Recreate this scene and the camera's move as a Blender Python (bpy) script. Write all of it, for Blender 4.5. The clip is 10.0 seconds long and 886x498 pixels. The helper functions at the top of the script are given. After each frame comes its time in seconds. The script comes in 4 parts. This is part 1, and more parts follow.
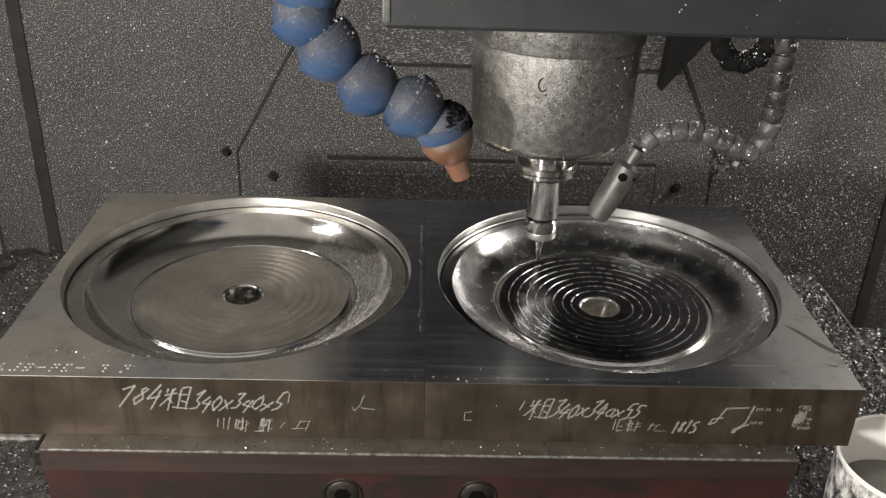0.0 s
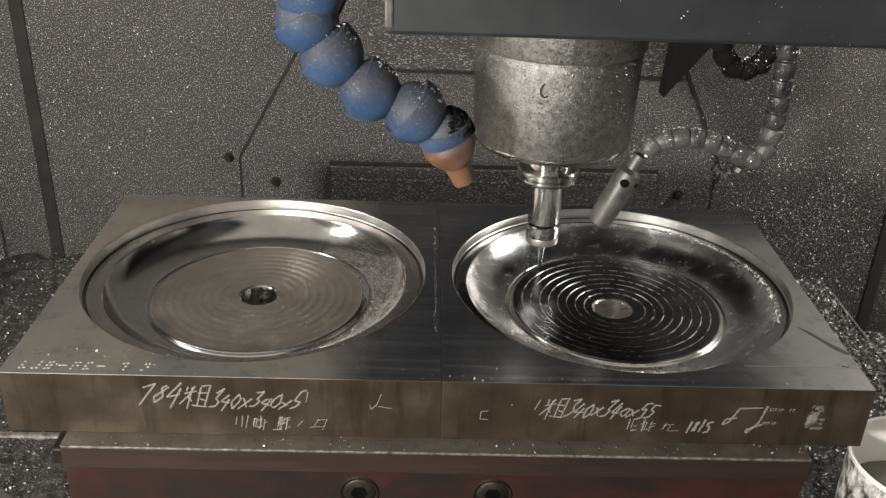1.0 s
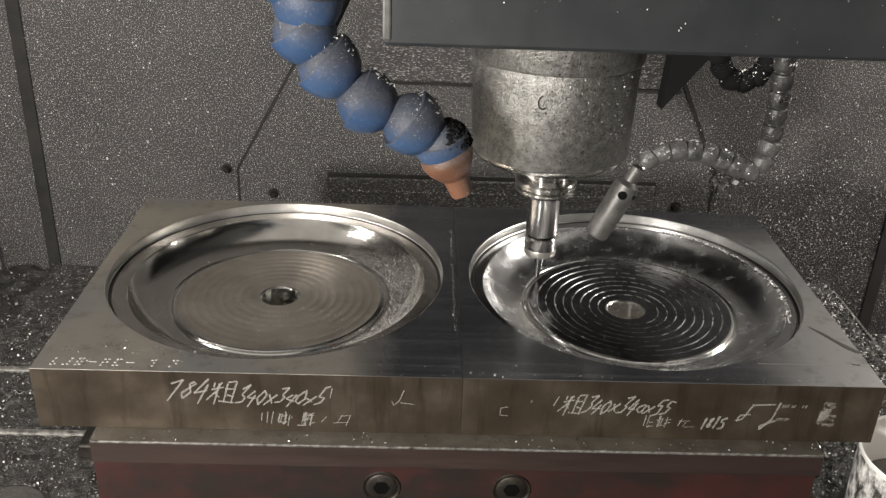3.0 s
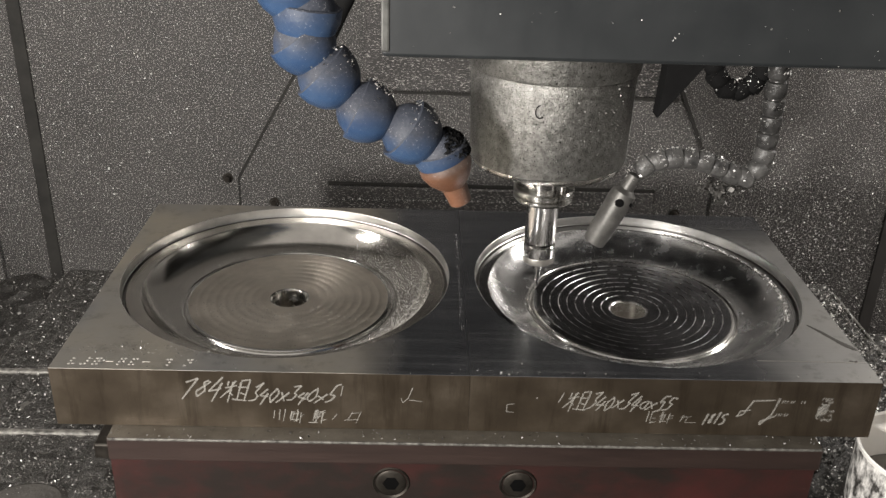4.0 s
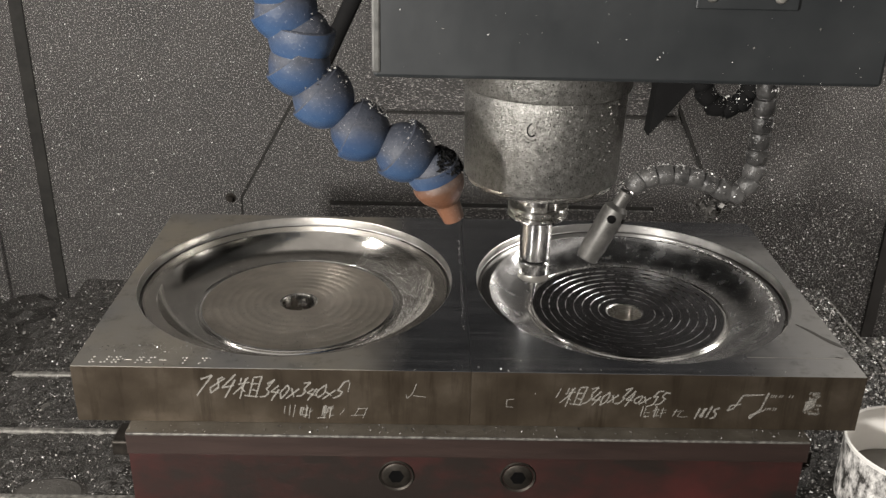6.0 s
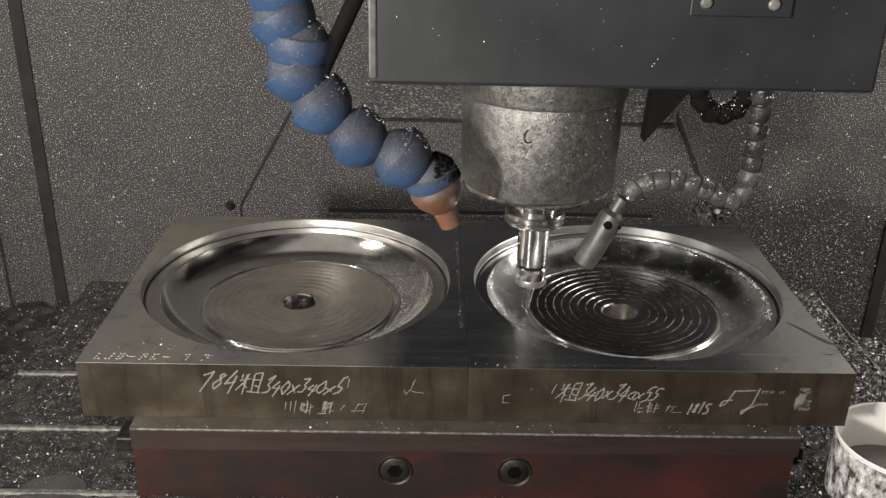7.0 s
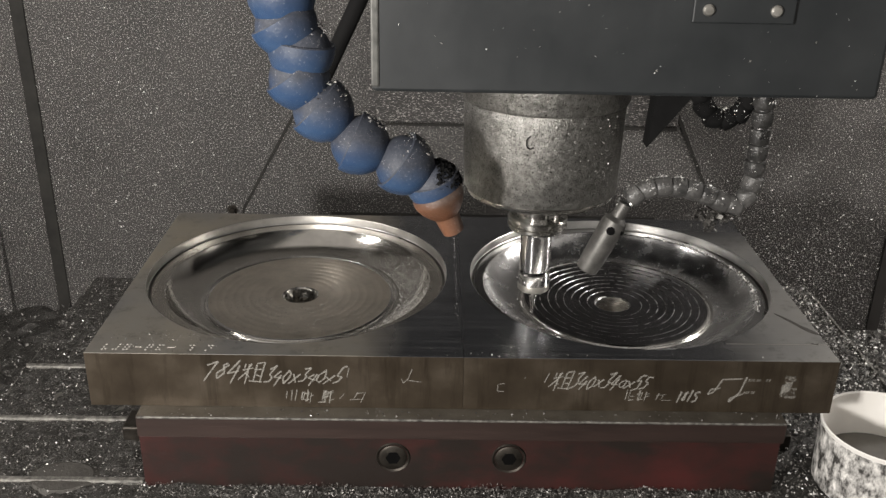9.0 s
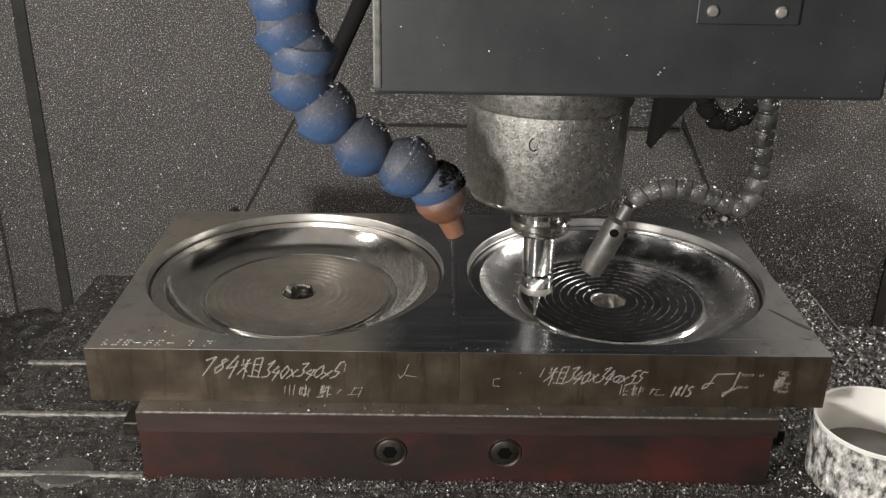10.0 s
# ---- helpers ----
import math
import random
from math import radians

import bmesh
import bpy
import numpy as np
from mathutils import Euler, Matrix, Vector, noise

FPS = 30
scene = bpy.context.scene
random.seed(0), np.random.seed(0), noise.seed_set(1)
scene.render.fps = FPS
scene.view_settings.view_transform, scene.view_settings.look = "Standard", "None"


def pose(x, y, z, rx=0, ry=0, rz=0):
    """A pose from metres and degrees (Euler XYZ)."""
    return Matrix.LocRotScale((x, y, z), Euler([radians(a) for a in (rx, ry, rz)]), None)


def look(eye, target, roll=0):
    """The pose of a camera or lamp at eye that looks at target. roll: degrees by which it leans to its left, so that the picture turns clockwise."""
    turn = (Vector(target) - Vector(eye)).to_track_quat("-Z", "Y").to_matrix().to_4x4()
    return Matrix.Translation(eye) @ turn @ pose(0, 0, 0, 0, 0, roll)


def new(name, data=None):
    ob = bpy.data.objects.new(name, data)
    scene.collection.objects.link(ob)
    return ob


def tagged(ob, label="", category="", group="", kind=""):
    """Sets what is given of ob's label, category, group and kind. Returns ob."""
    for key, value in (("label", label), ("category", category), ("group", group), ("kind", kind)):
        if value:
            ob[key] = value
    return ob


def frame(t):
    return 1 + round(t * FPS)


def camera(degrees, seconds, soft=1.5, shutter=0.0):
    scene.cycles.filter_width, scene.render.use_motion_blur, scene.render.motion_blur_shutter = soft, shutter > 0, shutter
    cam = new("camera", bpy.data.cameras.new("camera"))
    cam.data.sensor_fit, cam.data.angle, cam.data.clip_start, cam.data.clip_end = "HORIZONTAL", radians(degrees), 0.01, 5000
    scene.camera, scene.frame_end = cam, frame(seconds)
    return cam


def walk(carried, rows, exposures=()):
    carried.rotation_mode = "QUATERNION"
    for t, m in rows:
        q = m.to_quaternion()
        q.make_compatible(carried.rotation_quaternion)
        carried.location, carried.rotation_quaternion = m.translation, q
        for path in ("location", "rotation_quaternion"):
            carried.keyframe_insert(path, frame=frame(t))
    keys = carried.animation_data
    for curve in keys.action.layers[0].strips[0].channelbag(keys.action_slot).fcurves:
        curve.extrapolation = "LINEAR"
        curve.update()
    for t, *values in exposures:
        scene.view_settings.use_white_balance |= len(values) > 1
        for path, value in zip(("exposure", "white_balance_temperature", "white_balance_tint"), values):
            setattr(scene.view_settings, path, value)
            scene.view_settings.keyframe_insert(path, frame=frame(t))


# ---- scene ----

# world: x to the right along the machine table, y towards the column, z up; z = 0 is the top of the steel blocks

# ---- camera ----
cam = camera(51.10, 10.0, soft=1.4)
PATH = [
    (0, -0.0096, -0.5776, 0.4150, 62.762, -1.794, -0.851),
    (0.5, -0.0101, -0.5806, 0.4152, 63.008, -1.892, -0.739),
    (1, -0.0094, -0.5784, 0.4143, 63.169, -1.894, -0.662),
    (1.5, -0.0090, -0.5745, 0.4131, 63.266, -1.921, -0.661),
    (2, -0.0093, -0.5727, 0.4129, 63.351, -1.986, -0.717),
    (2.5, -0.0093, -0.5733, 0.4123, 63.603, -2.086, -0.710),
    (4, -0.0075, -0.5847, 0.4173, 64.392, -1.764, -0.788),
    (4.5, -0.0066, -0.5840, 0.4170, 64.597, -1.712, -0.792),
    (5, -0.0023, -0.5876, 0.4177, 64.963, -1.744, -0.539),
    (5.5, 0.0015, -0.5925, 0.4205, 65.235, -1.428, -0.527),
    (7, 0.0074, -0.6022, 0.4199, 66.135, -1.236, -0.455),
    (7.5, 0.0055, -0.6014, 0.4221, 65.935, -1.132, -0.677),
    (8, 0.0057, -0.6003, 0.4223, 65.993, -1.110, -0.615),
    (8.5, 0.0071, -0.6020, 0.4203, 66.311, -1.213, -0.356),
    (9, 0.0069, -0.6001, 0.4238, 66.218, -1.057, -0.391),
    (9.5, 0.0072, -0.5995, 0.4243, 66.247, -0.955, -0.339),
    (10, 0.0071, -0.5964, 0.4239, 66.253, -0.923, -0.251),
]
walk(cam, [(t, pose(x, y, z, rx, ry, rz)) for t, x, y, z, rx, ry, rz in PATH], [(0, -0.30), (1, -0.29), (2.5, -0.20), (4.5, -0.17), (5.5, -0.22), (7, -0.38), (10, -0.39)])

# ---- light ----
world = bpy.data.worlds.new("workshop")
scene.world = world
world.use_nodes = True
bg = world.node_tree.nodes["Background"]
bg.inputs[0].default_value = (1.0, 0.935, 0.87, 1)
bg.inputs[1].default_value = 0.66


def area_lamp(name, eye, target, sx, sy, watts, colour):
    data = bpy.data.lights.new(name, "AREA")
    data.shape, data.size, data.size_y = "RECTANGLE", sx, sy
    data.energy, data.color = watts, colour
    ob = new(name, data)
    ob.matrix_world = look(eye, target)
    return ob


area_lamp("left_lamp_light", (-1.05, 0.10, 0.80), (-0.25, 0.40, 0.0), 0.12, 0.40, 8, (1.0, 0.955, 0.915))
area_lamp("right_lamp_light", (1.12, 0.52, 0.62), (0.72, 0.78, -0.50), 0.12, 0.40, 13.0, (1.0, 0.95, 0.90))
area_lamp("side_door_light", (-0.72, -0.61, 0.55), (0.05, 0.25, 0.0), 1.06, 0.30, 1.2, (1.0, 0.96, 0.925))
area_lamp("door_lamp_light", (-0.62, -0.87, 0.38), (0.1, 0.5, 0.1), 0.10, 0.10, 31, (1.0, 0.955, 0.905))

# ---- materials ----
def nodes_of(name):
    m = bpy.data.materials.new(name)
    m.use_nodes = True
    nt = m.node_tree
    b = nt.nodes["Principled BSDF"]
    return m, nt, b


def add(nt, kind, **inputs):
    n = nt.nodes.new(kind)
    for k, val in inputs.items():
        n.inputs[k.replace("_", " ")].default_value = val
    return n


def ramp(nt, fac, stops):
    r = nt.nodes.new("ShaderNodeValToRGB")
    els = r.color_ramp.elements
    while len(els) < len(stops):
        els.new(0.5)
    for e, (p, c) in zip(els, stops):
        e.position = p
        e.color = (*c, 1) if len(c) == 3 else c
    nt.links.new(fac, r.inputs[0])
    return r.outputs[0]


def grey(v):
    return (v, v, v)


def surface(name, dark, light, scale=20.0, rough=(0.4, 0.6), metal=0.0, bump=0.1, bump_scale=200.0, stretch=(1, 1, 1), spot=None, spot_scale=400.0, spot_at=0.72, edges=(0.3, 0.7)):
    """A worn surface: large blotches between two colours, fine relief, optional bright speckles."""
    m, nt, b = nodes_of(name)
    co = nt.nodes.new("ShaderNodeTexCoord")
    mp = add(nt, "ShaderNodeMapping", Scale=stretch)
    nt.links.new(co.outputs["Object"], mp.inputs[0])
    n1 = add(nt, "ShaderNodeTexNoise", Scale=scale, Detail=7.0, Roughness=0.65)
    n2 = add(nt, "ShaderNodeTexNoise", Scale=bump_scale, Detail=4.0, Roughness=0.6)
    for n in (n1, n2):
        nt.links.new(mp.outputs[0], n.inputs["Vector"])
    col = ramp(nt, n1.outputs[0], [(edges[0], dark), (edges[1], light)])
    rg = ramp(nt, n1.outputs[0], [(0.3, grey(rough[0])), (0.7, grey(rough[1]))])
    if spot:
        n3 = add(nt, "ShaderNodeTexNoise", Scale=spot_scale, Detail=2.0, Roughness=0.7)
        nt.links.new(mp.outputs[0], n3.inputs["Vector"])
        fac = ramp(nt, n3.outputs[0], [(spot_at - 0.09, grey(0)), (spot_at - 0.02, grey(0.22)), (spot_at + 0.05, grey(1))])
        mix = nt.nodes.new("ShaderNodeMix")
        mix.data_type = "RGBA"
        nt.links.new(fac, mix.inputs[0])
        nt.links.new(col, mix.inputs[6])
        mix.inputs[7].default_value = (*spot, 1)
        col = mix.outputs[2]
    nt.links.new(col, b.inputs["Base Color"])
    nt.links.new(rg, b.inputs["Roughness"])
    b.inputs["Metallic"].default_value = metal
    bp = add(nt, "ShaderNodeBump", Strength=bump, Distance=0.002)
    nt.links.new(n2.outputs[0], bp.inputs["Height"])
    nt.links.new(bp.outputs[0], b.inputs["Normal"])
    return m


def turned(name, tint, rough, ring_scale, bump, aniso=0.75, patch=22.0, worn=0.75):
    """Turned steel: fine rings round the object's own upright axis."""
    m, nt, b = nodes_of(name)
    co = nt.nodes.new("ShaderNodeTexCoord")
    sep = nt.nodes.new("ShaderNodeSeparateXYZ")
    nt.links.new(co.outputs["Object"], sep.inputs[0])
    cmb = nt.nodes.new("ShaderNodeCombineXYZ")
    nt.links.new(sep.outputs[0], cmb.inputs[0])
    nt.links.new(sep.outputs[1], cmb.inputs[1])
    ln = nt.nodes.new("ShaderNodeVectorMath")
    ln.operation = "LENGTH"
    nt.links.new(cmb.outputs[0], ln.inputs[0])
    n1 = add(nt, "ShaderNodeTexNoise", Scale=ring_scale, Detail=5.0, Roughness=0.7)
    n1.noise_dimensions = "1D"
    nt.links.new(ln.outputs["Value"], n1.inputs["W"])
    n2 = add(nt, "ShaderNodeTexNoise", Scale=patch, Detail=6.0, Roughness=0.6)
    nt.links.new(co.outputs["Object"], n2.inputs["Vector"])
    nt.links.new(ramp(nt, n2.outputs[0], [(0.3, tuple(worn * c for c in tint)), (0.7, tint)]), b.inputs["Base Color"])
    nt.links.new(ramp(nt, n2.outputs[0], [(0.3, grey(rough[0])), (0.75, grey(rough[1]))]), b.inputs["Roughness"])
    b.inputs["Metallic"].default_value = 1.0
    tan = nt.nodes.new("ShaderNodeTangent")
    tan.direction_type, tan.axis = "RADIAL", "Z"
    nt.links.new(tan.outputs[0], b.inputs["Tangent"])
    b.inputs["Anisotropic"].default_value = aniso
    b.inputs["Anisotropic Rotation"].default_value = 0.25
    bp = add(nt, "ShaderNodeBump", Strength=bump, Distance=0.0006)
    nt.links.new(n1.outputs[0], bp.inputs["Height"])
    nt.links.new(bp.outputs[0], b.inputs["Normal"])
    return m


def block_side():
    """The unground sides: brown mill skin with dark drips and rubbed spots."""
    m, nt, b = nodes_of("brown_steel_side")
    co = nt.nodes.new("ShaderNodeTexCoord")
    mp = add(nt, "ShaderNodeMapping", Scale=(75, 30, 7))
    nt.links.new(co.outputs["Object"], mp.inputs[0])
    drip = add(nt, "ShaderNodeTexNoise", Scale=1.0, Detail=5.0, Roughness=0.7)
    nt.links.new(mp.outputs[0], drip.inputs["Vector"])
    big = add(nt, "ShaderNodeTexNoise", Scale=16.0, Detail=6.0, Roughness=0.62)
    fine = add(nt, "ShaderNodeTexNoise", Scale=350.0, Detail=4.0, Roughness=0.6)
    for n in (big, fine):
        nt.links.new(co.outputs["Object"], n.inputs["Vector"])
    mix = nt.nodes.new("ShaderNodeMix")
    mix.data_type = "RGBA"
    mix.blend_type = "MULTIPLY"
    mix.inputs[0].default_value = 0.9
    nt.links.new(ramp(nt, big.outputs[0], [(0.3, (0.042, 0.032, 0.0225)), (0.52, (0.064, 0.050, 0.035)), (0.72, (0.102, 0.083, 0.062))]), mix.inputs[6])
    nt.links.new(ramp(nt, drip.outputs[0], [(0.30, (0.5, 0.47, 0.42)), (0.48, (1, 1, 1))]), mix.inputs[7])
    nt.links.new(mix.outputs[2], b.inputs["Base Color"])
    nt.links.new(ramp(nt, big.outputs[0], [(0.3, grey(0.33)), (0.7, grey(0.5))]), b.inputs["Roughness"])
    b.inputs["Metallic"].default_value = 0.55
    bp = add(nt, "ShaderNodeBump", Strength=0.15, Distance=0.0006)
    nt.links.new(fine.outputs[0], bp.inputs["Height"])
    nt.links.new(bp.outputs[0], b.inputs["Normal"])
    return m


def block_steel(name, wet_from, wet_to, film, dark_back=9.0):
    """Ground tool steel: brownish film in blotches, fine grinding lines along x, and a film of oil between two places along x."""
    m, nt, b = nodes_of(name)
    co = nt.nodes.new("ShaderNodeTexCoord")
    big = add(nt, "ShaderNodeTexNoise", Scale=7.0, Detail=5.0, Roughness=0.55)
    nt.links.new(co.outputs["Object"], big.inputs["Vector"])
    mp = add(nt, "ShaderNodeMapping", Scale=(3, 260, 90))
    nt.links.new(co.outputs["Object"], mp.inputs[0])
    fine = add(nt, "ShaderNodeTexNoise", Scale=1.0, Detail=4.0, Roughness=0.6)
    nt.links.new(mp.outputs[0], fine.inputs["Vector"])
    stain = add(nt, "ShaderNodeTexNoise", Scale=38.0, Detail=8.0, Roughness=0.72)
    nt.links.new(co.outputs["Object"], stain.inputs["Vector"])
    col = ramp(nt, big.outputs[0], [(0.3, (0.25, 0.25, 0.25)), (0.5, tuple(0.5 * (0.25 + c) for c in film)), (0.72, film)])
    sep = nt.nodes.new("ShaderNodeSeparateXYZ")
    nt.links.new(co.outputs["Object"], sep.inputs[0])
    wob = nt.nodes.new("ShaderNodeMath")
    wob.operation = "MULTIPLY_ADD"
    nt.links.new(big.outputs[0], wob.inputs[0])
    wob.inputs[1].default_value = 0.12
    nt.links.new(sep.outputs[0], wob.inputs[2])
    rng_node = add(nt, "ShaderNodeMapRange")
    nt.links.new(wob.outputs[0], rng_node.inputs[0])
    rng_node.inputs[1].default_value, rng_node.inputs[2].default_value = wet_from + 0.06, wet_to + 0.06
    # the top also turns darker and smoother towards the back
    back = nt.nodes.new("ShaderNodeMath")
    back.operation = "MULTIPLY_ADD"
    nt.links.new(big.outputs[0], back.inputs[0])
    back.inputs[1].default_value = 0.08
    nt.links.new(sep.outputs[1], back.inputs[2])
    far = add(nt, "ShaderNodeMapRange")
    nt.links.new(back.outputs[0], far.inputs[0])
    far.inputs[1].default_value, far.inputs[2].default_value = dark_back, dark_back + 0.07
    either = nt.nodes.new("ShaderNodeMath")
    either.operation = "MAXIMUM"
    nt.links.new(rng_node.outputs[0], either.inputs[0])
    nt.links.new(far.outputs[0], either.inputs[1])
    dark_smooth = either.outputs[0]
    mix = nt.nodes.new("ShaderNodeMix")
    mix.data_type = "RGBA"
    nt.links.new(dark_smooth, mix.inputs[0])
    nt.links.new(col, mix.inputs[6])
    nt.links.new(ramp(nt, fine.outputs[0], [(0.38, (0.085, 0.087, 0.093)), (0.55, (0.115, 0.118, 0.125)), (0.72, (0.20, 0.20, 0.205))]), mix.inputs[7])
    spoil = nt.nodes.new("ShaderNodeMix")
    spoil.data_type, spoil.blend_type = "RGBA", "MULTIPLY"
    spoil.inputs[0].default_value = 1.0
    nt.links.new(mix.outputs[2], spoil.inputs[6])
    nt.links.new(ramp(nt, stain.outputs[0], [(0.34, grey(0.70)), (0.46, grey(0.96)), (0.62, grey(1.0)), (0.74, grey(1.14))]), spoil.inputs[7])
    nt.links.new(spoil.outputs[2], b.inputs["Base Color"])
    rg = nt.nodes.new("ShaderNodeMix")
    nt.links.new(dark_smooth, rg.inputs[0])
    nt.links.new(ramp(nt, big.outputs[0], [(0.3, grey(0.40)), (0.7, grey(0.56))]), rg.inputs[2])
    nt.links.new(ramp(nt, big.outputs[0], [(0.3, grey(0.13)), (0.7, grey(0.27))]), rg.inputs[3])
    nt.links.new(rg.outputs[0], b.inputs["Roughness"])
    b.inputs["Metallic"].default_value = 0.8
    bp = add(nt, "ShaderNodeBump", Strength=0.30, Distance=0.0006)
    nt.links.new(fine.outputs[0], bp.inputs["Height"])
    nt.links.new(bp.outputs[0], b.inputs["Normal"])
    return m


def dusty_plastic(name, dark, light, dust, amount):
    """Plastic with oily dust lying on the faces that look up."""
    m, nt, b = nodes_of(name)
    co = nt.nodes.new("ShaderNodeTexCoord")
    n1 = add(nt, "ShaderNodeTexNoise", Scale=24.0, Detail=6.0, Roughness=0.6)
    n2 = add(nt, "ShaderNodeTexNoise", Scale=380.0, Detail=4.0, Roughness=0.7)
    for n in (n1, n2):
        nt.links.new(co.outputs["Object"], n.inputs["Vector"])
    geo = nt.nodes.new("ShaderNodeNewGeometry")
    sep = nt.nodes.new("ShaderNodeSeparateXYZ")
    nt.links.new(geo.outputs["Normal"], sep.inputs[0])
    sm = nt.nodes.new("ShaderNodeMath")
    sm.operation = "MULTIPLY_ADD"
    nt.links.new(n1.outputs[0], sm.inputs[0])
    sm.inputs[1].default_value = 0.9
    nt.links.new(sep.outputs[2], sm.inputs[2])
    fac = ramp(nt, sm.outputs[0], [(0.0, grey(0.15)), (0.72, grey(amount))])
    mix = nt.nodes.new("ShaderNodeMix")
    mix.data_type = "RGBA"
    nt.links.new(fac, mix.inputs[0])
    nt.links.new(ramp(nt, n1.outputs[0], [(0.3, dark), (0.7, light)]), mix.inputs[6])
    nt.links.new(ramp(nt, n2.outputs[0], [(0.35, tuple(0.55 * c for c in dust)), (0.62, dust), (0.74, (0.42, 0.41, 0.40))]), mix.inputs[7])
    nt.links.new(mix.outputs[2], b.inputs["Base Color"])
    nt.links.new(ramp(nt, fac, [(0.1, grey(0.32)), (0.8, grey(0.6))]), b.inputs["Roughness"])
    bp = add(nt, "ShaderNodeBump", Strength=0.35, Distance=0.0012)
    nt.links.new(n2.outputs[0], bp.inputs["Height"])
    nt.links.new(bp.outputs[0], b.inputs["Normal"])
    return m


def chalk(name="chalk", grain=420.0, patches=45.0, cut=(0.54, 0.88), full=0.47):
    """Chalk rubbed thin: broken into grains."""
    m, nt, b = nodes_of(name)
    co = nt.nodes.new("ShaderNodeTexCoord")
    n1 = add(nt, "ShaderNodeTexNoise", Scale=grain, Detail=4.0, Roughness=0.7)
    n2 = add(nt, "ShaderNodeTexNoise", Scale=patches, Detail=2.0)
    for n in (n1, n2):
        nt.links.new(co.outputs["Object"], n.inputs["Vector"])
    sm = nt.nodes.new("ShaderNodeMath")
    sm.operation = "ADD"
    nt.links.new(n1.outputs[0], sm.inputs[0])
    nt.links.new(n2.outputs[0], sm.inputs[1])
    nt.links.new(ramp(nt, sm.outputs[0], [(cut[0], grey(0.0)), (cut[1], grey(full))]), b.inputs["Alpha"])
    nt.links.new(ramp(nt, n1.outputs[0], [(0.3, (0.28, 0.265, 0.235)), (0.7, (0.42, 0.40, 0.36))]), b.inputs["Base Color"])
    b.inputs["Roughness"].default_value = 0.85
    return m


M_BLOCK_A = block_steel("ground_steel_dry", 0.075, 0.115, (0.35, 0.31, 0.24))
M_BLOCK_B = block_steel("ground_steel_oily", 0.115, 0.06, (0.30, 0.29, 0.27), 0.115)
M_SIDE = block_side()
M_RIM_WALL = turned("turned_rim_wall", (0.90, 0.89, 0.86), (0.32, 0.44), 700, 0.05, 0.3, 30.0, 0.65)
M_POCKET_L = turned("turned_steel_dusty", (0.62, 0.60, 0.56), (0.12, 0.21), 900, 0.08, 0.4)
M_POCKET_R = turned("turned_steel_bright", (0.82, 0.82, 0.82), (0.17, 0.33), 900, 0.08, 0.35, 60.0, 0.74)
M_FLOOR_L = turned("dry_turned_floor", (0.60, 0.55, 0.475), (0.36, 0.46), 700, 0.10, 0.15, 45.0)
M_STEP_L = turned("dry_turned_step", (0.60, 0.57, 0.52), (0.20, 0.30), 700, 0.05, 0.1)
M_STEP_R = turned("oily_turned_step", (0.36, 0.36, 0.36), (0.12, 0.22), 700, 0.05, 0.5)
M_RELIEF = turned("dark_relief", (0.22, 0.21, 0.20), (0.25, 0.40), 700, 0.05, 0.1)
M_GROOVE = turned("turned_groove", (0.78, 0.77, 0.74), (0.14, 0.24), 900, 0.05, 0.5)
M_RISER_EDGE = turned("turned_ring_edge", (0.72, 0.72, 0.71), (0.16, 0.42), 900, 0.1, 0.3, 110.0, 0.25)
M_BORE_L = turned("oily_bore", (0.80, 0.78, 0.74), (0.12, 0.34), 300, 0.02, 0.0, 160.0, 0.4)
M_BORE_R = turned("polished_bore", (0.94, 0.93, 0.91), (0.10, 0.30), 300, 0.02, 0.0, 190.0, 0.8)
M_FLOOR_R = turned("oiled_turned_steel", (0.22, 0.22, 0.23), (0.07, 0.27), 900, 0.12, 0.2, 40.0, 0.5)
M_TOOL = turned("polished_steel", (0.80, 0.79, 0.77), (0.12, 0.2), 500, 0.05)
M_FLANGE = turned("dark_steel", (0.52, 0.51, 0.48), (0.2, 0.35), 500, 0.05)
M_NOSE = surface("spindle_steel", (0.165, 0.162, 0.152), (0.40, 0.392, 0.368), 150, (0.32, 0.46), 0.9, 0.5, 620, spot=(0.05, 0.048, 0.044), spot_scale=560, spot_at=0.635)
M_LIP = turned("turned_lip_steel", (0.62, 0.60, 0.56), (0.2, 0.32), 400, 0.2)
M_HEAD = surface("head_paint", (0.0065, 0.0085, 0.0098), (0.027, 0.0295, 0.0305), 5, (0.42, 0.6), 0.0, 0.05, 120)
M_WALL = surface("wall_paint_oily", (0.034, 0.0325, 0.0315), (0.066, 0.062, 0.059), 5, (0.32, 0.58), 0.1, 1.0, 420, spot=(0.55, 0.53, 0.50), spot_scale=440, spot_at=0.608)
M_PLATE = surface("oily_plate", (0.034, 0.0325, 0.0315), (0.066, 0.062, 0.059), 9, (0.30, 0.50), 0.1, 1.0, 420, (0.5, 1, 1.6), spot=(0.50, 0.48, 0.45), spot_scale=440, spot_at=0.618)
M_WALL_DARK = surface("wall_shadow_gap", (0.026, 0.025, 0.024), (0.048, 0.046, 0.042), 20, (0.6, 0.8))
M_TRAY = surface("oily_tray", (0.03, 0.028, 0.026), (0.07, 0.065, 0.06), 40, (0.4, 0.6), 0.3, 1.0, 300, spot=(0.3, 0.29, 0.27), spot_scale=420, spot_at=0.66)
M_TABLE = surface("table_iron", (0.14, 0.135, 0.12), (0.25, 0.24, 0.22), 25, (0.35, 0.5), 0.8, 0.2, 150)
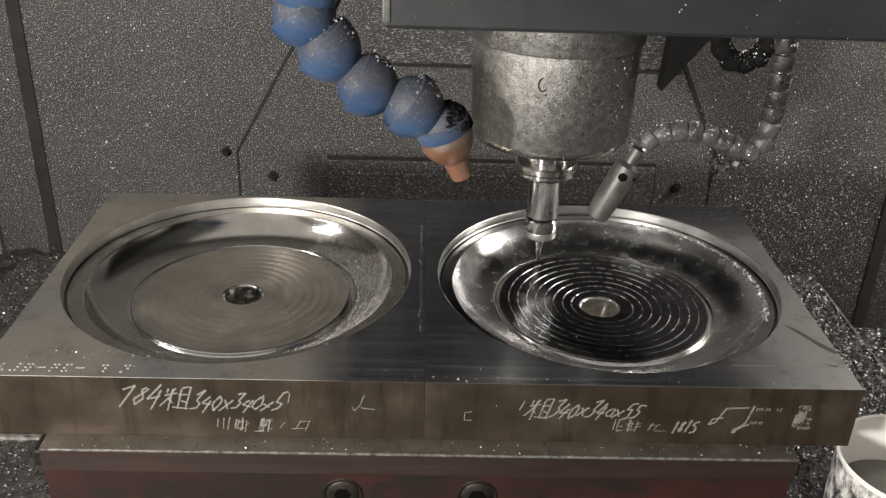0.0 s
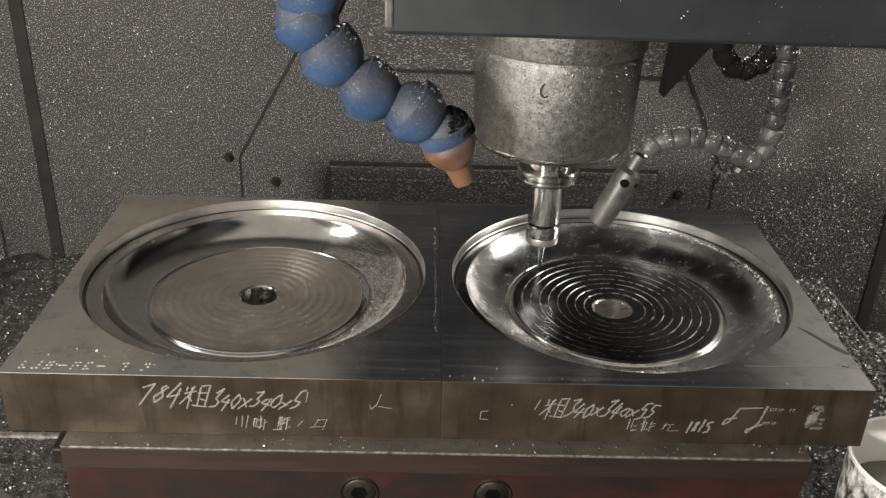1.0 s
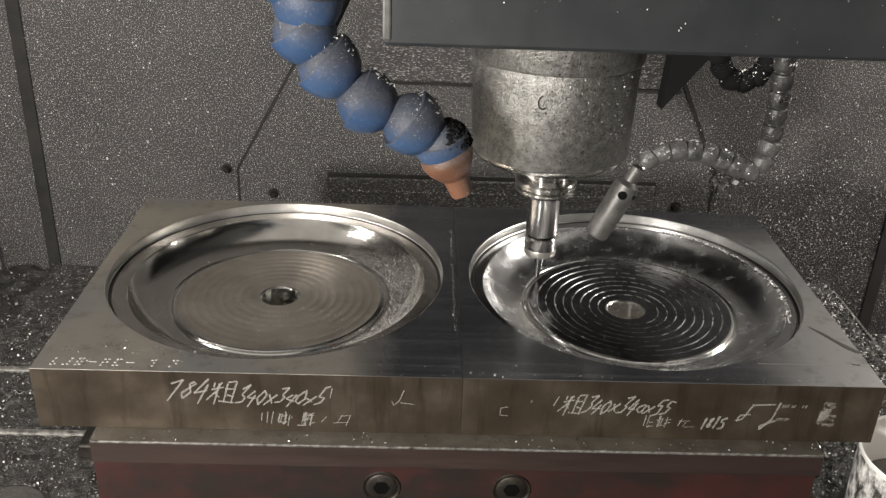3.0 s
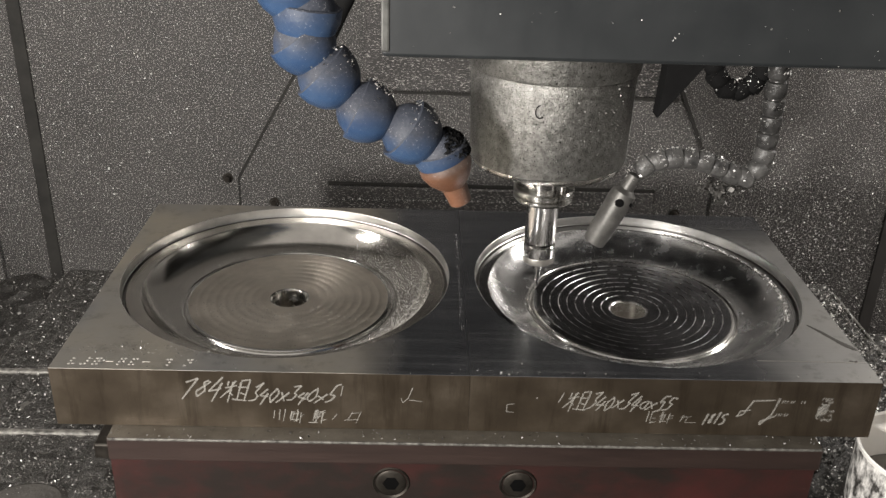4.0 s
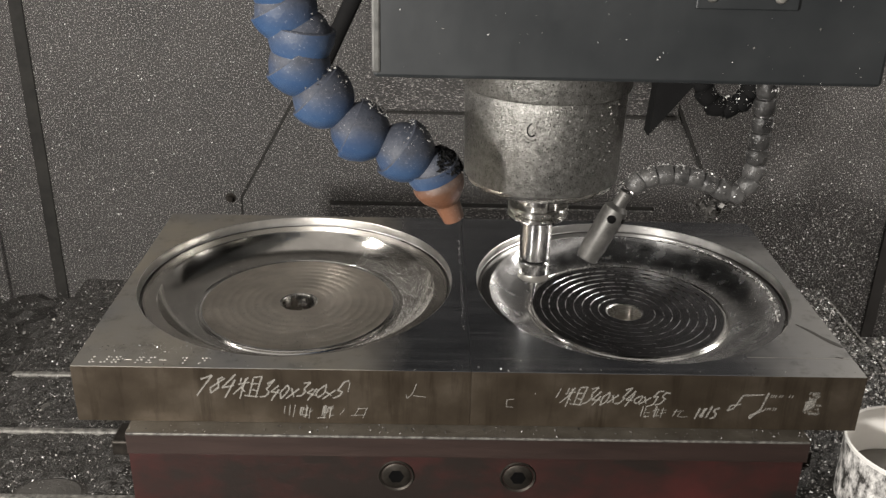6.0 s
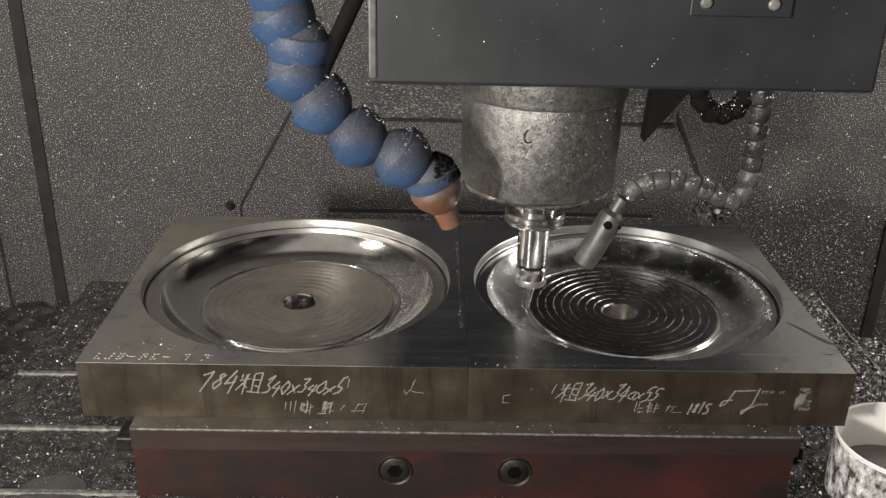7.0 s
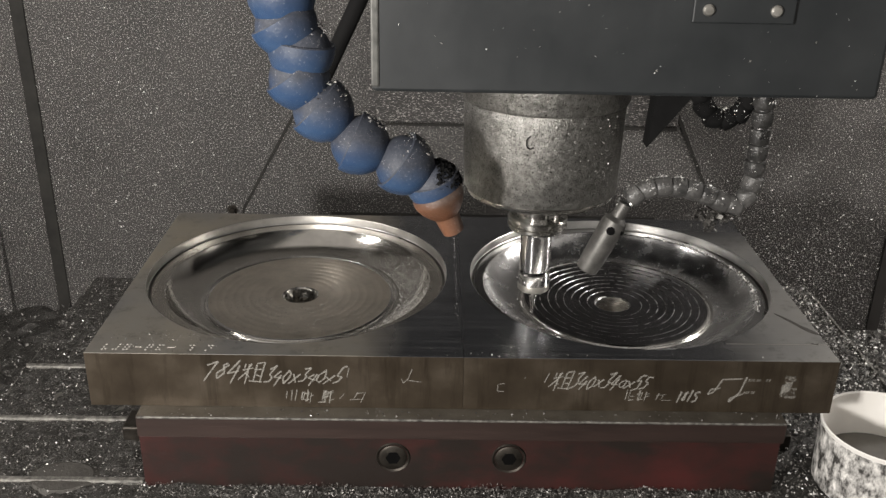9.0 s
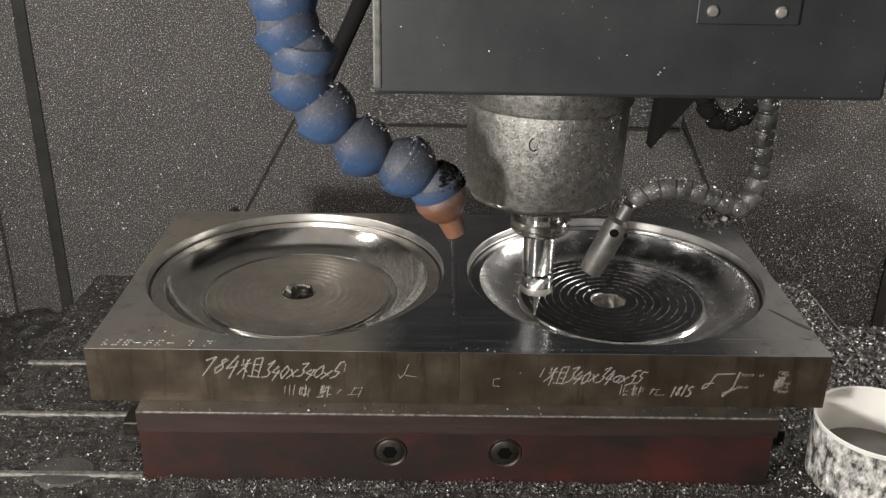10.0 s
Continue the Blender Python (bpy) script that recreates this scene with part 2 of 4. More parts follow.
M_EDGE = surface("worn_edge_steel", (0.34, 0.33, 0.30), (0.52, 0.50, 0.46), 60, (0.3, 0.45), 0.9, 0.2, 200)
M_SLOT = surface("slot_steel", (0.03, 0.028, 0.025), (0.27, 0.26, 0.235), 170, (0.45, 0.6), 0.4, 0.3, 200)
M_LAYER = surface("chip_layer", (0.016, 0.015, 0.013), (0.05, 0.047, 0.043), 60, (0.35, 0.6), 0.3, 1.0, 420, spot=(0.26, 0.25, 0.23), spot_scale=480, spot_at=0.66)
M_RED = surface("red_paint_oily", (0.017, 0.0125, 0.0105), (0.062, 0.0125, 0.0112), 8, (0.34, 0.52), 0.05, 0.15, 90, (1, 1, 1.6), edges=(0.44, 0.74))
M_RISER = surface("riser_steel", (0.015, 0.0092, 0.0075), (0.032, 0.0175, 0.0135), 18, (0.48, 0.64), 0.04, 0.1, 100, (0.4, 1, 3))
M_LEDGE = surface("rubbed_steel_ledge", (0.085, 0.074, 0.06), (0.16, 0.145, 0.12), 30, (0.35, 0.5), 0.6, 0.2, 220)
M_BOLT = surface("black_bolt", (0.018, 0.0155, 0.0125), (0.055, 0.048, 0.040), 80, (0.38, 0.55), 0.7, 0.1, 300)
M_HOLE_DARK = surface("hole_dark", (0.002, 0.002, 0.002), (0.004, 0.004, 0.004), 80, (0.5, 0.6))
M_BLUE = dusty_plastic("blue_plastic", (0.018, 0.048, 0.120), (0.048, 0.105, 0.215), (0.060, 0.060, 0.066), 0.88)
M_ORANGE = dusty_plastic("orange_plastic", (0.10, 0.050, 0.030), (0.28, 0.112, 0.052), (0.085, 0.075, 0.068), 0.70)
M_GREYHOSE = surface("grey_plastic", (0.030, 0.030, 0.030), (0.15, 0.146, 0.14), 60, (0.28, 0.42), 0.15, 0.5, 300)
M_GREYHOSE_DARK = surface("grey_plastic_dark", (0.010, 0.010, 0.010), (0.085, 0.083, 0.08), 75, (0.25, 0.4), 0.15, 0.5, 300)
M_BLACK = surface("black_rubber", (0.006, 0.006, 0.006), (0.013, 0.013, 0.013), 30, (0.7, 0.9))
for dull in (M_BLACK, M_HOLE_DARK, M_WALL_DARK):
    dull.node_tree.nodes["Principled BSDF"].inputs["Specular IOR Level"].default_value = 0.08
M_NOZZLE = surface("nozzle_steel", (0.07, 0.068, 0.064), (0.15, 0.145, 0.135), 90, (0.4, 0.55), 0.5, 0.1, 250)
M_CHALK = chalk()
M_SMUDGE = chalk("chalk_smear", 260.0, 90.0, (0.96, 1.36), 0.26)
M_CUP = surface("white_plastic", (0.76, 0.74, 0.70), (0.86, 0.84, 0.80), 12, (0.35, 0.5), 0.0, 0.05, 100)
M_CUP_OUT = surface("stained_plastic", (0.034, 0.032, 0.029), (0.86, 0.84, 0.80), 130, (0.4, 0.6), 0.0, 0.3, 150, (1, 1, 0.6), edges=(0.40, 0.66))
M_OIL = surface("oily_water", (0.10, 0.095, 0.085), (0.15, 0.14, 0.125), 20, (0.08, 0.12))
M_OILFILM = surface("dark_oil_film", (0.036, 0.033, 0.029), (0.066, 0.061, 0.054), 60, (0.58, 0.72), 0.1, 0.3, 300)
M_WOOD = surface("brush_wood", (0.32, 0.16, 0.06), (0.45, 0.25, 0.1), 30, (0.4, 0.5))


def chip_material(name, lift):
    m, nt, b = nodes_of(name)
    geo = nt.nodes.new("ShaderNodeNewGeometry")
    nt.links.new(ramp(nt, geo.outputs["Random Per Island"], [(0.0, (0.04, 0.036, 0.032)), (min(0.96, 0.5 - lift), (0.16, 0.155, 0.145)), (min(0.98, 0.88 - lift), (0.38, 0.37, 0.35)), (min(1.0, 1.0 - lift), (0.88, 0.87, 0.85))]), b.inputs["Base Color"])
    b.inputs["Metallic"].default_value = 0.35
    b.inputs["Roughness"].default_value = 0.4
    return m


M_CHIP = chip_material("steel_chips", 0.0)
M_CHIP_DULL = chip_material("dull_steel_chips", -0.3)
M_CLUMP = chip_material("oily_clump", -0.45)
M_CHIP_BRIGHT = chip_material("bright_steel_chips", 0.3)


# ---- mesh helpers ----
def mesh_of(name, bm, mat, smooth=False):
    me = bpy.data.meshes.new(name)
    bmesh.ops.recalc_face_normals(bm, faces=bm.faces)
    bm.to_mesh(me)
    bm.free()
    me.materials.append(mat)
    if smooth:
        me.polygons.foreach_set("use_smooth", [True] * len(me.polygons))
        me.set_sharp_from_angle(angle=radians(35))
    return me


def part(name, bm, mat, parent, label="", at=(0, 0, 0), smooth=False):
    ob = new(name, mesh_of(name, bm, mat, smooth))
    ob.location = at
    if parent:
        ob.parent = parent
    return tagged(ob, label)


def thing(name, bm, mat, label, category, at=(0, 0, 0), smooth=False, kind="", group=""):
    ob = new(name, mesh_of(name, bm, mat, smooth))
    ob.location = at
    return tagged(ob, label, category, group, kind)


def empty(name, label, category, at=(0, 0, 0), kind="", group=""):
    ob = new(name)
    ob.location = at
    ob.empty_display_size = 0.02
    return tagged(ob, label, category, group, kind)


def box(bm, lo, hi, bevel=0.0, m=None):
    """A box between two corners, bevelled, into bm."""
    r = bmesh.ops.create_cube(bm, size=1)
    vs = r["verts"]
    for v in vs:
        v.co = Vector([(lo[i] + hi[i]) / 2 + v.co[i] * (hi[i] - lo[i]) for i in range(3)])
    if m is not None:
        bmesh.ops.transform(bm, matrix=m, verts=vs)
    if bevel:
        es = list({e for v in vs for e in v.link_edges})
        bmesh.ops.bevel(bm, geom=es, offset=bevel, segments=2, affect="EDGES", profile=0.5)
    return bm


def boxed(lo, hi, bevel=0.0, m=None):
    return box(bmesh.new(), lo, hi, bevel, m)


def lathe(profile, n=64, bm=None, m=None):
    """Turn a list of (radius, height) round the upright axis."""
    bm = bm or bmesh.new()
    rings = []
    for r, z in profile:
        if r < 1e-6:
            rings.append([bm.verts.new((0, 0, z))])
        else:
            rings.append([bm.verts.new((r * math.cos(2 * math.pi * k / n), r * math.sin(2 * math.pi * k / n), z)) for k in range(n)])
    for a, b in zip(rings, rings[1:]):
        for k in range(n):
            q = [a[k % len(a)], a[(k + 1) % len(a)], b[(k + 1) % len(b)], b[k % len(b)]]
            q = list(dict.fromkeys(q))
            if len(q) > 2:
                bm.faces.new(q)
    if m is not None:
        bmesh.ops.transform(bm, matrix=m, verts=[v for ring in rings for v in ring])
    return bm


def along(p, q):
    """A pose at p whose upright axis points to q."""
    return Matrix.Translation(p) @ (Vector(q) - Vector(p)).to_track_quat("Z", "Y").to_matrix().to_4x4()


def flakes(name, centres, size, mat, label, category, lift=0.4, up=(0, 0, 1), parent=None):
    """Many small bent steel chips lying on a surface: one mesh."""
    rng = np.random.default_rng(len(name) * 7 + len(centres))
    c = np.asarray(centres, float)
    n = len(c)
    up = np.asarray(up, float)
    nr = up + lift * rng.normal(size=(n, 3))
    nr /= np.linalg.norm(nr, axis=1)[:, None]
    a = np.cross(nr, rng.normal(size=(n, 3)))
    a /= np.linalg.norm(a, axis=1)[:, None]
    b = np.cross(nr, a)
    s = size * rng.lognormal(0, 0.45, (n, 1)).clip(0.3, 1.9)
    w = s * rng.uniform(0.3, 0.9, (n, 1))
    h = s * rng.uniform(0.1, 0.4, (n, 1))
    c = c + up * s * 0.15
    pts = np.stack([c - a * s, c - b * w + nr * h, c + a * s, c + b * w + nr * h * 0.3], 1).reshape(-1, 3)
    k = 4 * np.arange(n)[:, None]
    tris = np.concatenate([k + [0, 1, 2], k + [0, 2, 3]], 0)
    me = bpy.data.meshes.new(name)
    me.from_pydata(pts.tolist(), [], tris.tolist())
    me.materials.append(mat)
    ob = new(name, me)
    if parent:
        ob.parent = parent
        return tagged(ob, label, kind="stuff")
    return tagged(ob, label, category, kind="stuff")


# ---- the enclosure (fixed) ----
WALL_Y, FLOOR_Z, TABLE_Z = 0.9, -0.375, -0.133
DEEP_Z, DEEP_X = -0.72, 0.30  # the tray drops to the right of the column

wall_back = thing("wall_back", boxed((-1.15, WALL_Y, DEEP_Z - 0.03), (1.25, WALL_Y + 0.04, 1.3)), M_WALL, "dark grey enclosure wall speckled with oily steel chips", "wall", kind="structure")
wall_left = thing("wall_left", boxed((-1.19, -1.0, DEEP_Z - 0.03), (-1.15, WALL_Y + 0.04, 1.3)), M_WALL, "dark grey side wall of the machine enclosure", "wall", kind="structure")
wall_right = thing("wall_right", boxed((1.25, -1.0, DEEP_Z - 0.03), (1.29, WALL_Y + 0.04, 1.3)), M_WALL, "dark grey side wall of the machine enclosure", "wall", kind="structure")
ceiling = thing("ceiling", boxed((-1.19, 0.62, 1.3), (1.29, WALL_Y + 0.04, 1.33)), M_WALL, "grey rear roof sheet of the machine enclosure", "ceiling", kind="structure")
# unseen panel, added to keep low light from the front off the blocks
front_light_block = thing("front_light_block", boxed((-1.19, -1.04, DEEP_Z - 0.03), (1.29, -1.0, 0.12)), M_WALL, "unseen grey lower front panel, added to block low light", "wall", kind="structure")
thing("floor", boxed((DEEP_X, -1.0, DEEP_Z - 0.03), (1.25, WALL_Y, DEEP_Z)), M_TRAY, "deep oily chip tray beside the machine table", "floor", kind="structure")
floor = thing("floor", boxed((-1.15, -1.0, DEEP_Z - 0.03), (DEEP_X - 0.001, WALL_Y, FLOOR_Z)), M_TRAY, "oily chip tray covered with dark steel chips", "floor", kind="structure")


def groove(lo, hi, name="panel_gap", mat=None):
    return part(name, boxed(lo, hi, 0.0005), mat or M_WALL_DARK, wall_back)


part("wall_rib", boxed((0.811, WALL_Y - 0.004, DEEP_Z), (0.833, WALL_Y + 0.01, 1.3), 0.001), surface("wall_joint", (0.028, 0.026, 0.024), (0.048, 0.044, 0.041), 20, (0.5, 0.7)), wall_back, "dark recessed upright joint")
# folded ribs and the seams of the wall sheets
part("wall_rib", boxed((-0.6625, WALL_Y - 0.004, FLOOR_Z), (-0.6415, WALL_Y + 0.01, 1.3), 0.001), M_WALL_DARK, wall_back, "dark recessed upright joint")
part("wall_sheet", boxed((-1.14, WALL_Y - 0.012, FLOOR_Z), (-0.742, WALL_Y + 0.01, 1.3), 0.003), M_WALL, wall_back)


def slanted(x0, z0, x1, z1, w, depth, name, mat, y=WALL_Y):
    d = Vector((x1 - x0, 0, z1 - z0))
    ang = math.degrees(math.atan2(d.z, d.x))
    part(name, boxed((0, -depth, -w / 2), (d.length, 0.002, w / 2), 0.0004, pose(x0, y, z0, 0, -ang, 0)), mat, wall_back)


slanted(-0.3178, -0.1675, -0.1306, 0.1689, 0.005, 0.0015, "panel_gap", M_WALL_DARK)
slanted(-0.3188, -0.3655, -0.3178, -0.1675, 0.004, 0.0015, "panel_gap", M_WALL_DARK)
slanted(0.397, 0.0523, 0.4966, -0.153, 0.006, 0.0015, "panel_gap", M_WALL_DARK)
slanted(0.4966, -0.368, 0.4966, -0.153, 0.004, 0.0015, "panel_gap", M_WALL_DARK)
part("access_plate", boxed((-0.1655, WALL_Y - 0.004, -0.34), (0.397, WALL_Y, -0.177), 0.003), M_PLATE, wall_back)
part("access_plate", boxed((-0.1008, WALL_Y - 0.006, -0.007), (0.417, WALL_Y, 0.173), 0.003), M_PLATE, wall_back)
slanted(-0.1655, -0.173, 0.397, -0.1747, 0.007, 0.0025, "panel_gap", M_WALL_DARK)
slanted(-0.1008, -0.0092, 0.4169, -0.0108, 0.006, 0.0025, "panel_gap", M_WALL_DARK)
for bx, bz in ((-0.3367, -0.1680), (-0.2594, -0.2110), (0.5145, -0.171), (0.437, -0.216)):
    bm = lathe([(0.0, 0.009), (0.0045, 0.009), (0.0055, 0.0075), (0.0055, 0.0), (0.009, 0.0), (0.009, -0.002)], 12)
    bmesh.ops.transform(bm, matrix=pose(bx, WALL_Y - 0.002, bz, 90, 0, 0), verts=bm.verts)
    part("screw", bm, M_BOLT, wall_back, smooth=True)

# ---- spindle head (fixed) ----
AX, AY = 0.1137, 0.2604
head = empty("milling_machine", "dark grey painted sheet metal cover of the milling machine", "machine", (0.1452, 0.05, 0.2587))
cover = part("cover", boxed((-0.1815, 0.0, 0.0), (0.1815, 0.62, 0.62), 0.003), M_HEAD, head)
# the corner strip is paler than the rest of the cover
part("edge_trim", boxed((-0.1820, -0.0015, 0.004), (-0.1760, 0.006, 0.615), 0.0015), surface("edge_pale_paint", (0.06, 0.06, 0.057), (0.13, 0.13, 0.12), 90, (0.35, 0.5), 0.3, 0.2), head, "pale strip along the corner edge")
plate = part("cover_plate", boxed((0.040, -0.003, 0.053), (0.111, 0.002, 0.16), 0.001), M_HEAD, head)
for sx in (0.0505, 0.0975):
    bm = lathe([(0.0, 0.003), (0.003, 0.0028), (0.0042, 0.0015), (0.0042, 0)], 16)
    bmesh.ops.transform(bm, matrix=pose(sx, -0.003, 0.062, 90, 0, 0), verts=bm.verts)
    part("screw", bm, M_EDGE, plate, "bright steel screw", smooth=True)

nose = empty("spindle_nose", "round steel spindle nose dusted with fine chips", "spindle", (AX, AY, 0))
part("collar", lathe([(0.0, 0.259), (0.0800, 0.259), (0.0800, 0.207), (0.0785, 0.2045), (0.0, 0.2045)], 96), M_NOSE, nose, "slightly wider collar under the head", smooth=True)
part("housing", lathe([(0.0, 0.2045), (0.0748, 0.2045), (0.0752, 0.2030), (0.0765, 0.2010), (0.0765, 0.196), (0.0745, 0.1175), (0.0742, 0.1170), (0.042, 0.1100), (0.040, 0.118), (0.0, 0.118)], 128), M_NOSE, nose, "tapered steel housing pitted with chips", smooth=True)

part("lower_lip", lathe([(0.0744, 0.1172), (0.0742, 0.1158), (0.0722, 0.1120), (0.0705, 0.1105), (0.0430, 0.1100)], 128), M_LIP, nose, "bright turned lower edge", smooth=True)
curl = bmesh.new()
for k in range(9):
    a0, a1 = radians(100 + 24 * k), radians(124 + 24 * k)
    p0, p1 = [Vector((0.0040 * math.cos(a), -0.0004 - 0.0002 * k, 0.0055 * math.sin(a))) for a in (a0, a1)]
    lathe([(0.0, 0.0), (0.0005, 0.0), (0.0005, (p1 - p0).length), (0.0, (p1 - p0).length)], 8, curl, along(p0, p1))
part("curled_chip", curl, M_BLACK, nose, "dark curled chip stuck on", (-0.0195, -0.0738, 0.181))

holder = empty("tool_holder", "polished steel collet chuck with a thin milling cutter", "tool holder", (AX, AY, 0))
part("neck", lathe([(0.0, 0.12), (0.0215, 0.12), (0.0215, 0.082), (0.0, 0.082)], 64), M_TOOL, holder, "bright steel neck", smooth=True)
part("flange", lathe([(0.0, 0.0835), (0.0285, 0.0835), (0.0298, 0.0820), (0.0298, 0.0795), (0.0275, 0.0785), (0.0275, 0.0765), (0.0298, 0.0755), (0.0298, 0.0730), (0.0270, 0.0700), (0.0, 0.0700)], 64), M_FLANGE, holder, "dark grooved flange", smooth=True)
part("shank", lathe([(0.0165, 0.071), (0.0160, 0.068), (0.0158, 0.060), (0.0158, 0.0255), (0.0145, 0.024), (0.0, 0.024)], 64), M_TOOL, holder, smooth=True)
part("collet_nut", lathe([(0.0, 0.0225), (0.0148, 0.0225), (0.0161, 0.0212), (0.0163, 0.010), (0.0161, 0.0095)], 64), M_TOOL, holder, smooth=True)
part("nut_face", lathe([(0.0161, 0.0095), (0.0163, 0.009), (0.0161, 0.0030), (0.0150, 0.0020), (0.0, 0.0020)], 64), M_EDGE, holder, "frosted steel nut face", smooth=True)
part("cutter", lathe([(0.0, 0.004), (0.0050, 0.004), (0.0048, -0.006), (0.0034, -0.009), (0.0032, -0.0165), (0.0022, -0.0185), (0.0019, -0.0255), (0.0012, -0.0265), (0.0, -0.0268)], 24), M_TOOL, holder, "thin tapered carbide cutter", smooth=True)


def ball_hose(name, points, radius, mat, label, category, ringed=False, n=32):
    """A coolant hose of interlocking ball-and-socket links along a line of centres."""
    hose = empty(name, label, category, points[0])
    for k, (p, q) in enumerate(zip(points, points[1:])):
        r = radius * (1 + 0.03 * math.sin(3.1 * k)) * (0.88 if k == len(points) - 2 and not ringed else 1.0)
        prof = [(r * 0.93 * math.sin(a), -r * 0.93 * math.cos(a)) for a in np.linspace(0.3, 1.12, 8)]
        prof += [(r * 0.90, -r * 0.30), (r * 0.99, -r * 0.34), (r * 1.035, -r * 0.30), (r * 1.04, -r * 0.12), (r * 1.02, r * 0.10)]
        prof += [(r * math.cos(a), r * math.sin(a)) for a in np.linspace(0.25, 1.25, 9)] + [(0.0, r * 0.95)]
        if ringed:
            prof = [(0.0, -r * 0.95), (r * 0.70, -r * 0.95), (r * 0.72, -r * 0.74), (r * 0.97, -r * 0.66), (r * 1.02, -r * 0.2), (r * 1.0, r * 0.3), (r * 0.92, r * 0.66), (r * 0.76, r * 0.82), (0.0, r * 0.9)]
        bm = lathe(prof, n, None, Matrix.Translation(-Vector(points[0])) @ along(p, q))
        # grey links above z = 0.145 take the darker plastic
        part("link", bm, M_GREYHOSE_DARK if mat is M_GREYHOSE and p[2] > 0.145 else mat, hose, smooth=True)
    return hose


HOSE = [(-0.0808, 0.2, 0.4063), (-0.0978, 0.165, 0.3633), (-0.1068, 0.148, 0.3313), (-0.1118, 0.141, 0.3093), (-0.1098, 0.14, 0.2878), (-0.0983, 0.14, 0.2678), (-0.1013, 0.14, 0.2458), (-0.0828, 0.14, 0.2198), (-0.0533, 0.14, 0.1918), (-0.0163, 0.14, 0.1748), (0.0089, 0.143, 0.1558), (0.0182, 0.146, 0.1293)]
blue_hose = ball_hose("coolant_hose", HOSE, 0.0258, M_BLUE, "blue segmented plastic coolant hose sprinkled with chips", "hose")
base = Vector(HOSE[0])
bm = lathe([(0.0, -0.004), (0.0205, -0.004), (0.0225, 0.0), (0.0222, 0.004), (0.0195, 0.011), (0.0140, 0.0185), (0.0112, 0.021), (0.0095, 0.038), (0.0065, 0.0385), (0.006, 0.03), (0.0, 0.03)], 40, None, Matrix.Translation(-base) @ along((0.0123, 0.142, 0.1478), (0.0270, 0.146, 0.1128)))
part("nozzle", bm, M_ORANGE, blue_hose, "orange plastic nozzle tip", smooth=True)

GREY = [(0.2999, 0.2, 0.236), (0.3004, 0.2, 0.219), (0.3009, 0.2, 0.203), (0.3014, 0.2, 0.187), (0.3014, 0.2, 0.172), (0.3009, 0.2, 0.157), (0.3009, 0.2, 0.142), (0.2979, 0.2, 0.129), (0.2869, 0.2, 0.1205), (0.2739, 0.2, 0.1235), (0.2609, 0.2, 0.1295), (0.2474, 0.2, 0.134), (0.2339, 0.2, 0.1365), (0.2204, 0.2, 0.137), (0.2069, 0.2, 0.1345), (0.1949, 0.2, 0.1285), (0.1869, 0.2, 0.12)]
grey_hose = ball_hose("air_hose", GREY, 0.0094, M_GREYHOSE, "thin grey segmented air hose caked with chips", "hose", True, 20)
g0 = Vector(GREY[0])
noz_p, noz_q = Vector((0.1867, 0.2, 0.1196)), Vector((0.1559, 0.2, 0.0523))
part("nozzle", lathe([(0.0, -0.002), (0.006, 0.0), (0.0066, 0.014), (0.0112, 0.018), (0.0120, 0.024), (0.0116, 0.060), (0.0104, 0.0735), (0.0092, 0.0745), (0.0055, 0.0745), (0.0055, 0.06), (0.0, 0.06)], 32, None, Matrix.Translation(-g0) @ along(noz_p, noz_q)), M_NOZZLE, grey_hose, "grey steel nozzle tube with side holes", smooth=True)

tube = [o for o in grey_hose.children if o.name.startswith("nozzle")][0]
# the darkness inside each side hole is painted as a flat black disc
for hx, hz in ((-0.0030, 0.0255), (0.0102, 0.0275)):
    c = along(noz_p, noz_q) @ Vector((0, 0, hz))
    n_dir = Vector((hx, -math.sqrt(0.0120 ** 2 - hx ** 2), 0)).normalized()
    bm = lathe([(0.0, 0.0009), (0.0037, 0.0007), (0.0043, -0.0003)], 20, None, Matrix.Translation(-g0) @ along(c + n_dir * 0.0117, c + n_dir * 0.02))
    part("side_hole_dark", bm, M_HOLE_DARK, tube, "flat black disc painting the darkness of a side hole")

LOOP = [(0.2462, 0.215, 0.236), (0.2472, 0.215, 0.221), (0.2527, 0.215, 0.208), (0.2622, 0.215, 0.1985), (0.2742, 0.215, 0.1975), (0.2852, 0.215, 0.2035), (0.2912, 0.215, 0.215), (0.2922, 0.215, 0.232)]
ball_hose("air_hose", LOOP, 0.0094, M_BLACK, "black looped segmented hose under the head", "hose", True, 20)

bm = bmesh.new()
vs = [bm.verts.new(c) for c in ((0.003, 0, 0.03), (-0.0035, 0, -0.068), (0.045, 0, -0.004), (0.045, 0, 0.03))]
bm.faces.new(vs)
r = bmesh.ops.extrude_face_region(bm, geom=bm.faces[:])
bmesh.ops.translate(bm, vec=(0, 0.02, 0), verts=[v for v in r["geom"] if isinstance(v, bmesh.types.BMVert)])
bracket = part("bracket", bm, M_BLACK, head, "black triangular bracket underneath", (0.0662, 0.18, -0.0265))

# black bar added where a slanted gap on the wall lies in shade
gap_bar = bmesh.new()
lathe([(0.0, 0.0), (0.009, 0.0), (0.009, 0.42), (0.0, 0.42)], 20, gap_bar, along((0.0, 0, 0), (0.17, 0, 0.35)))
part("gap_bar", gap_bar, M_BLACK, head, "black slanted bar standing in for a shaded gap on the wall", (-0.2675, 0.35, -0.0945), True)

# ---- machine table and what rides on it ----
riders = []


def rides(ob):
    riders.append(ob)
    return ob


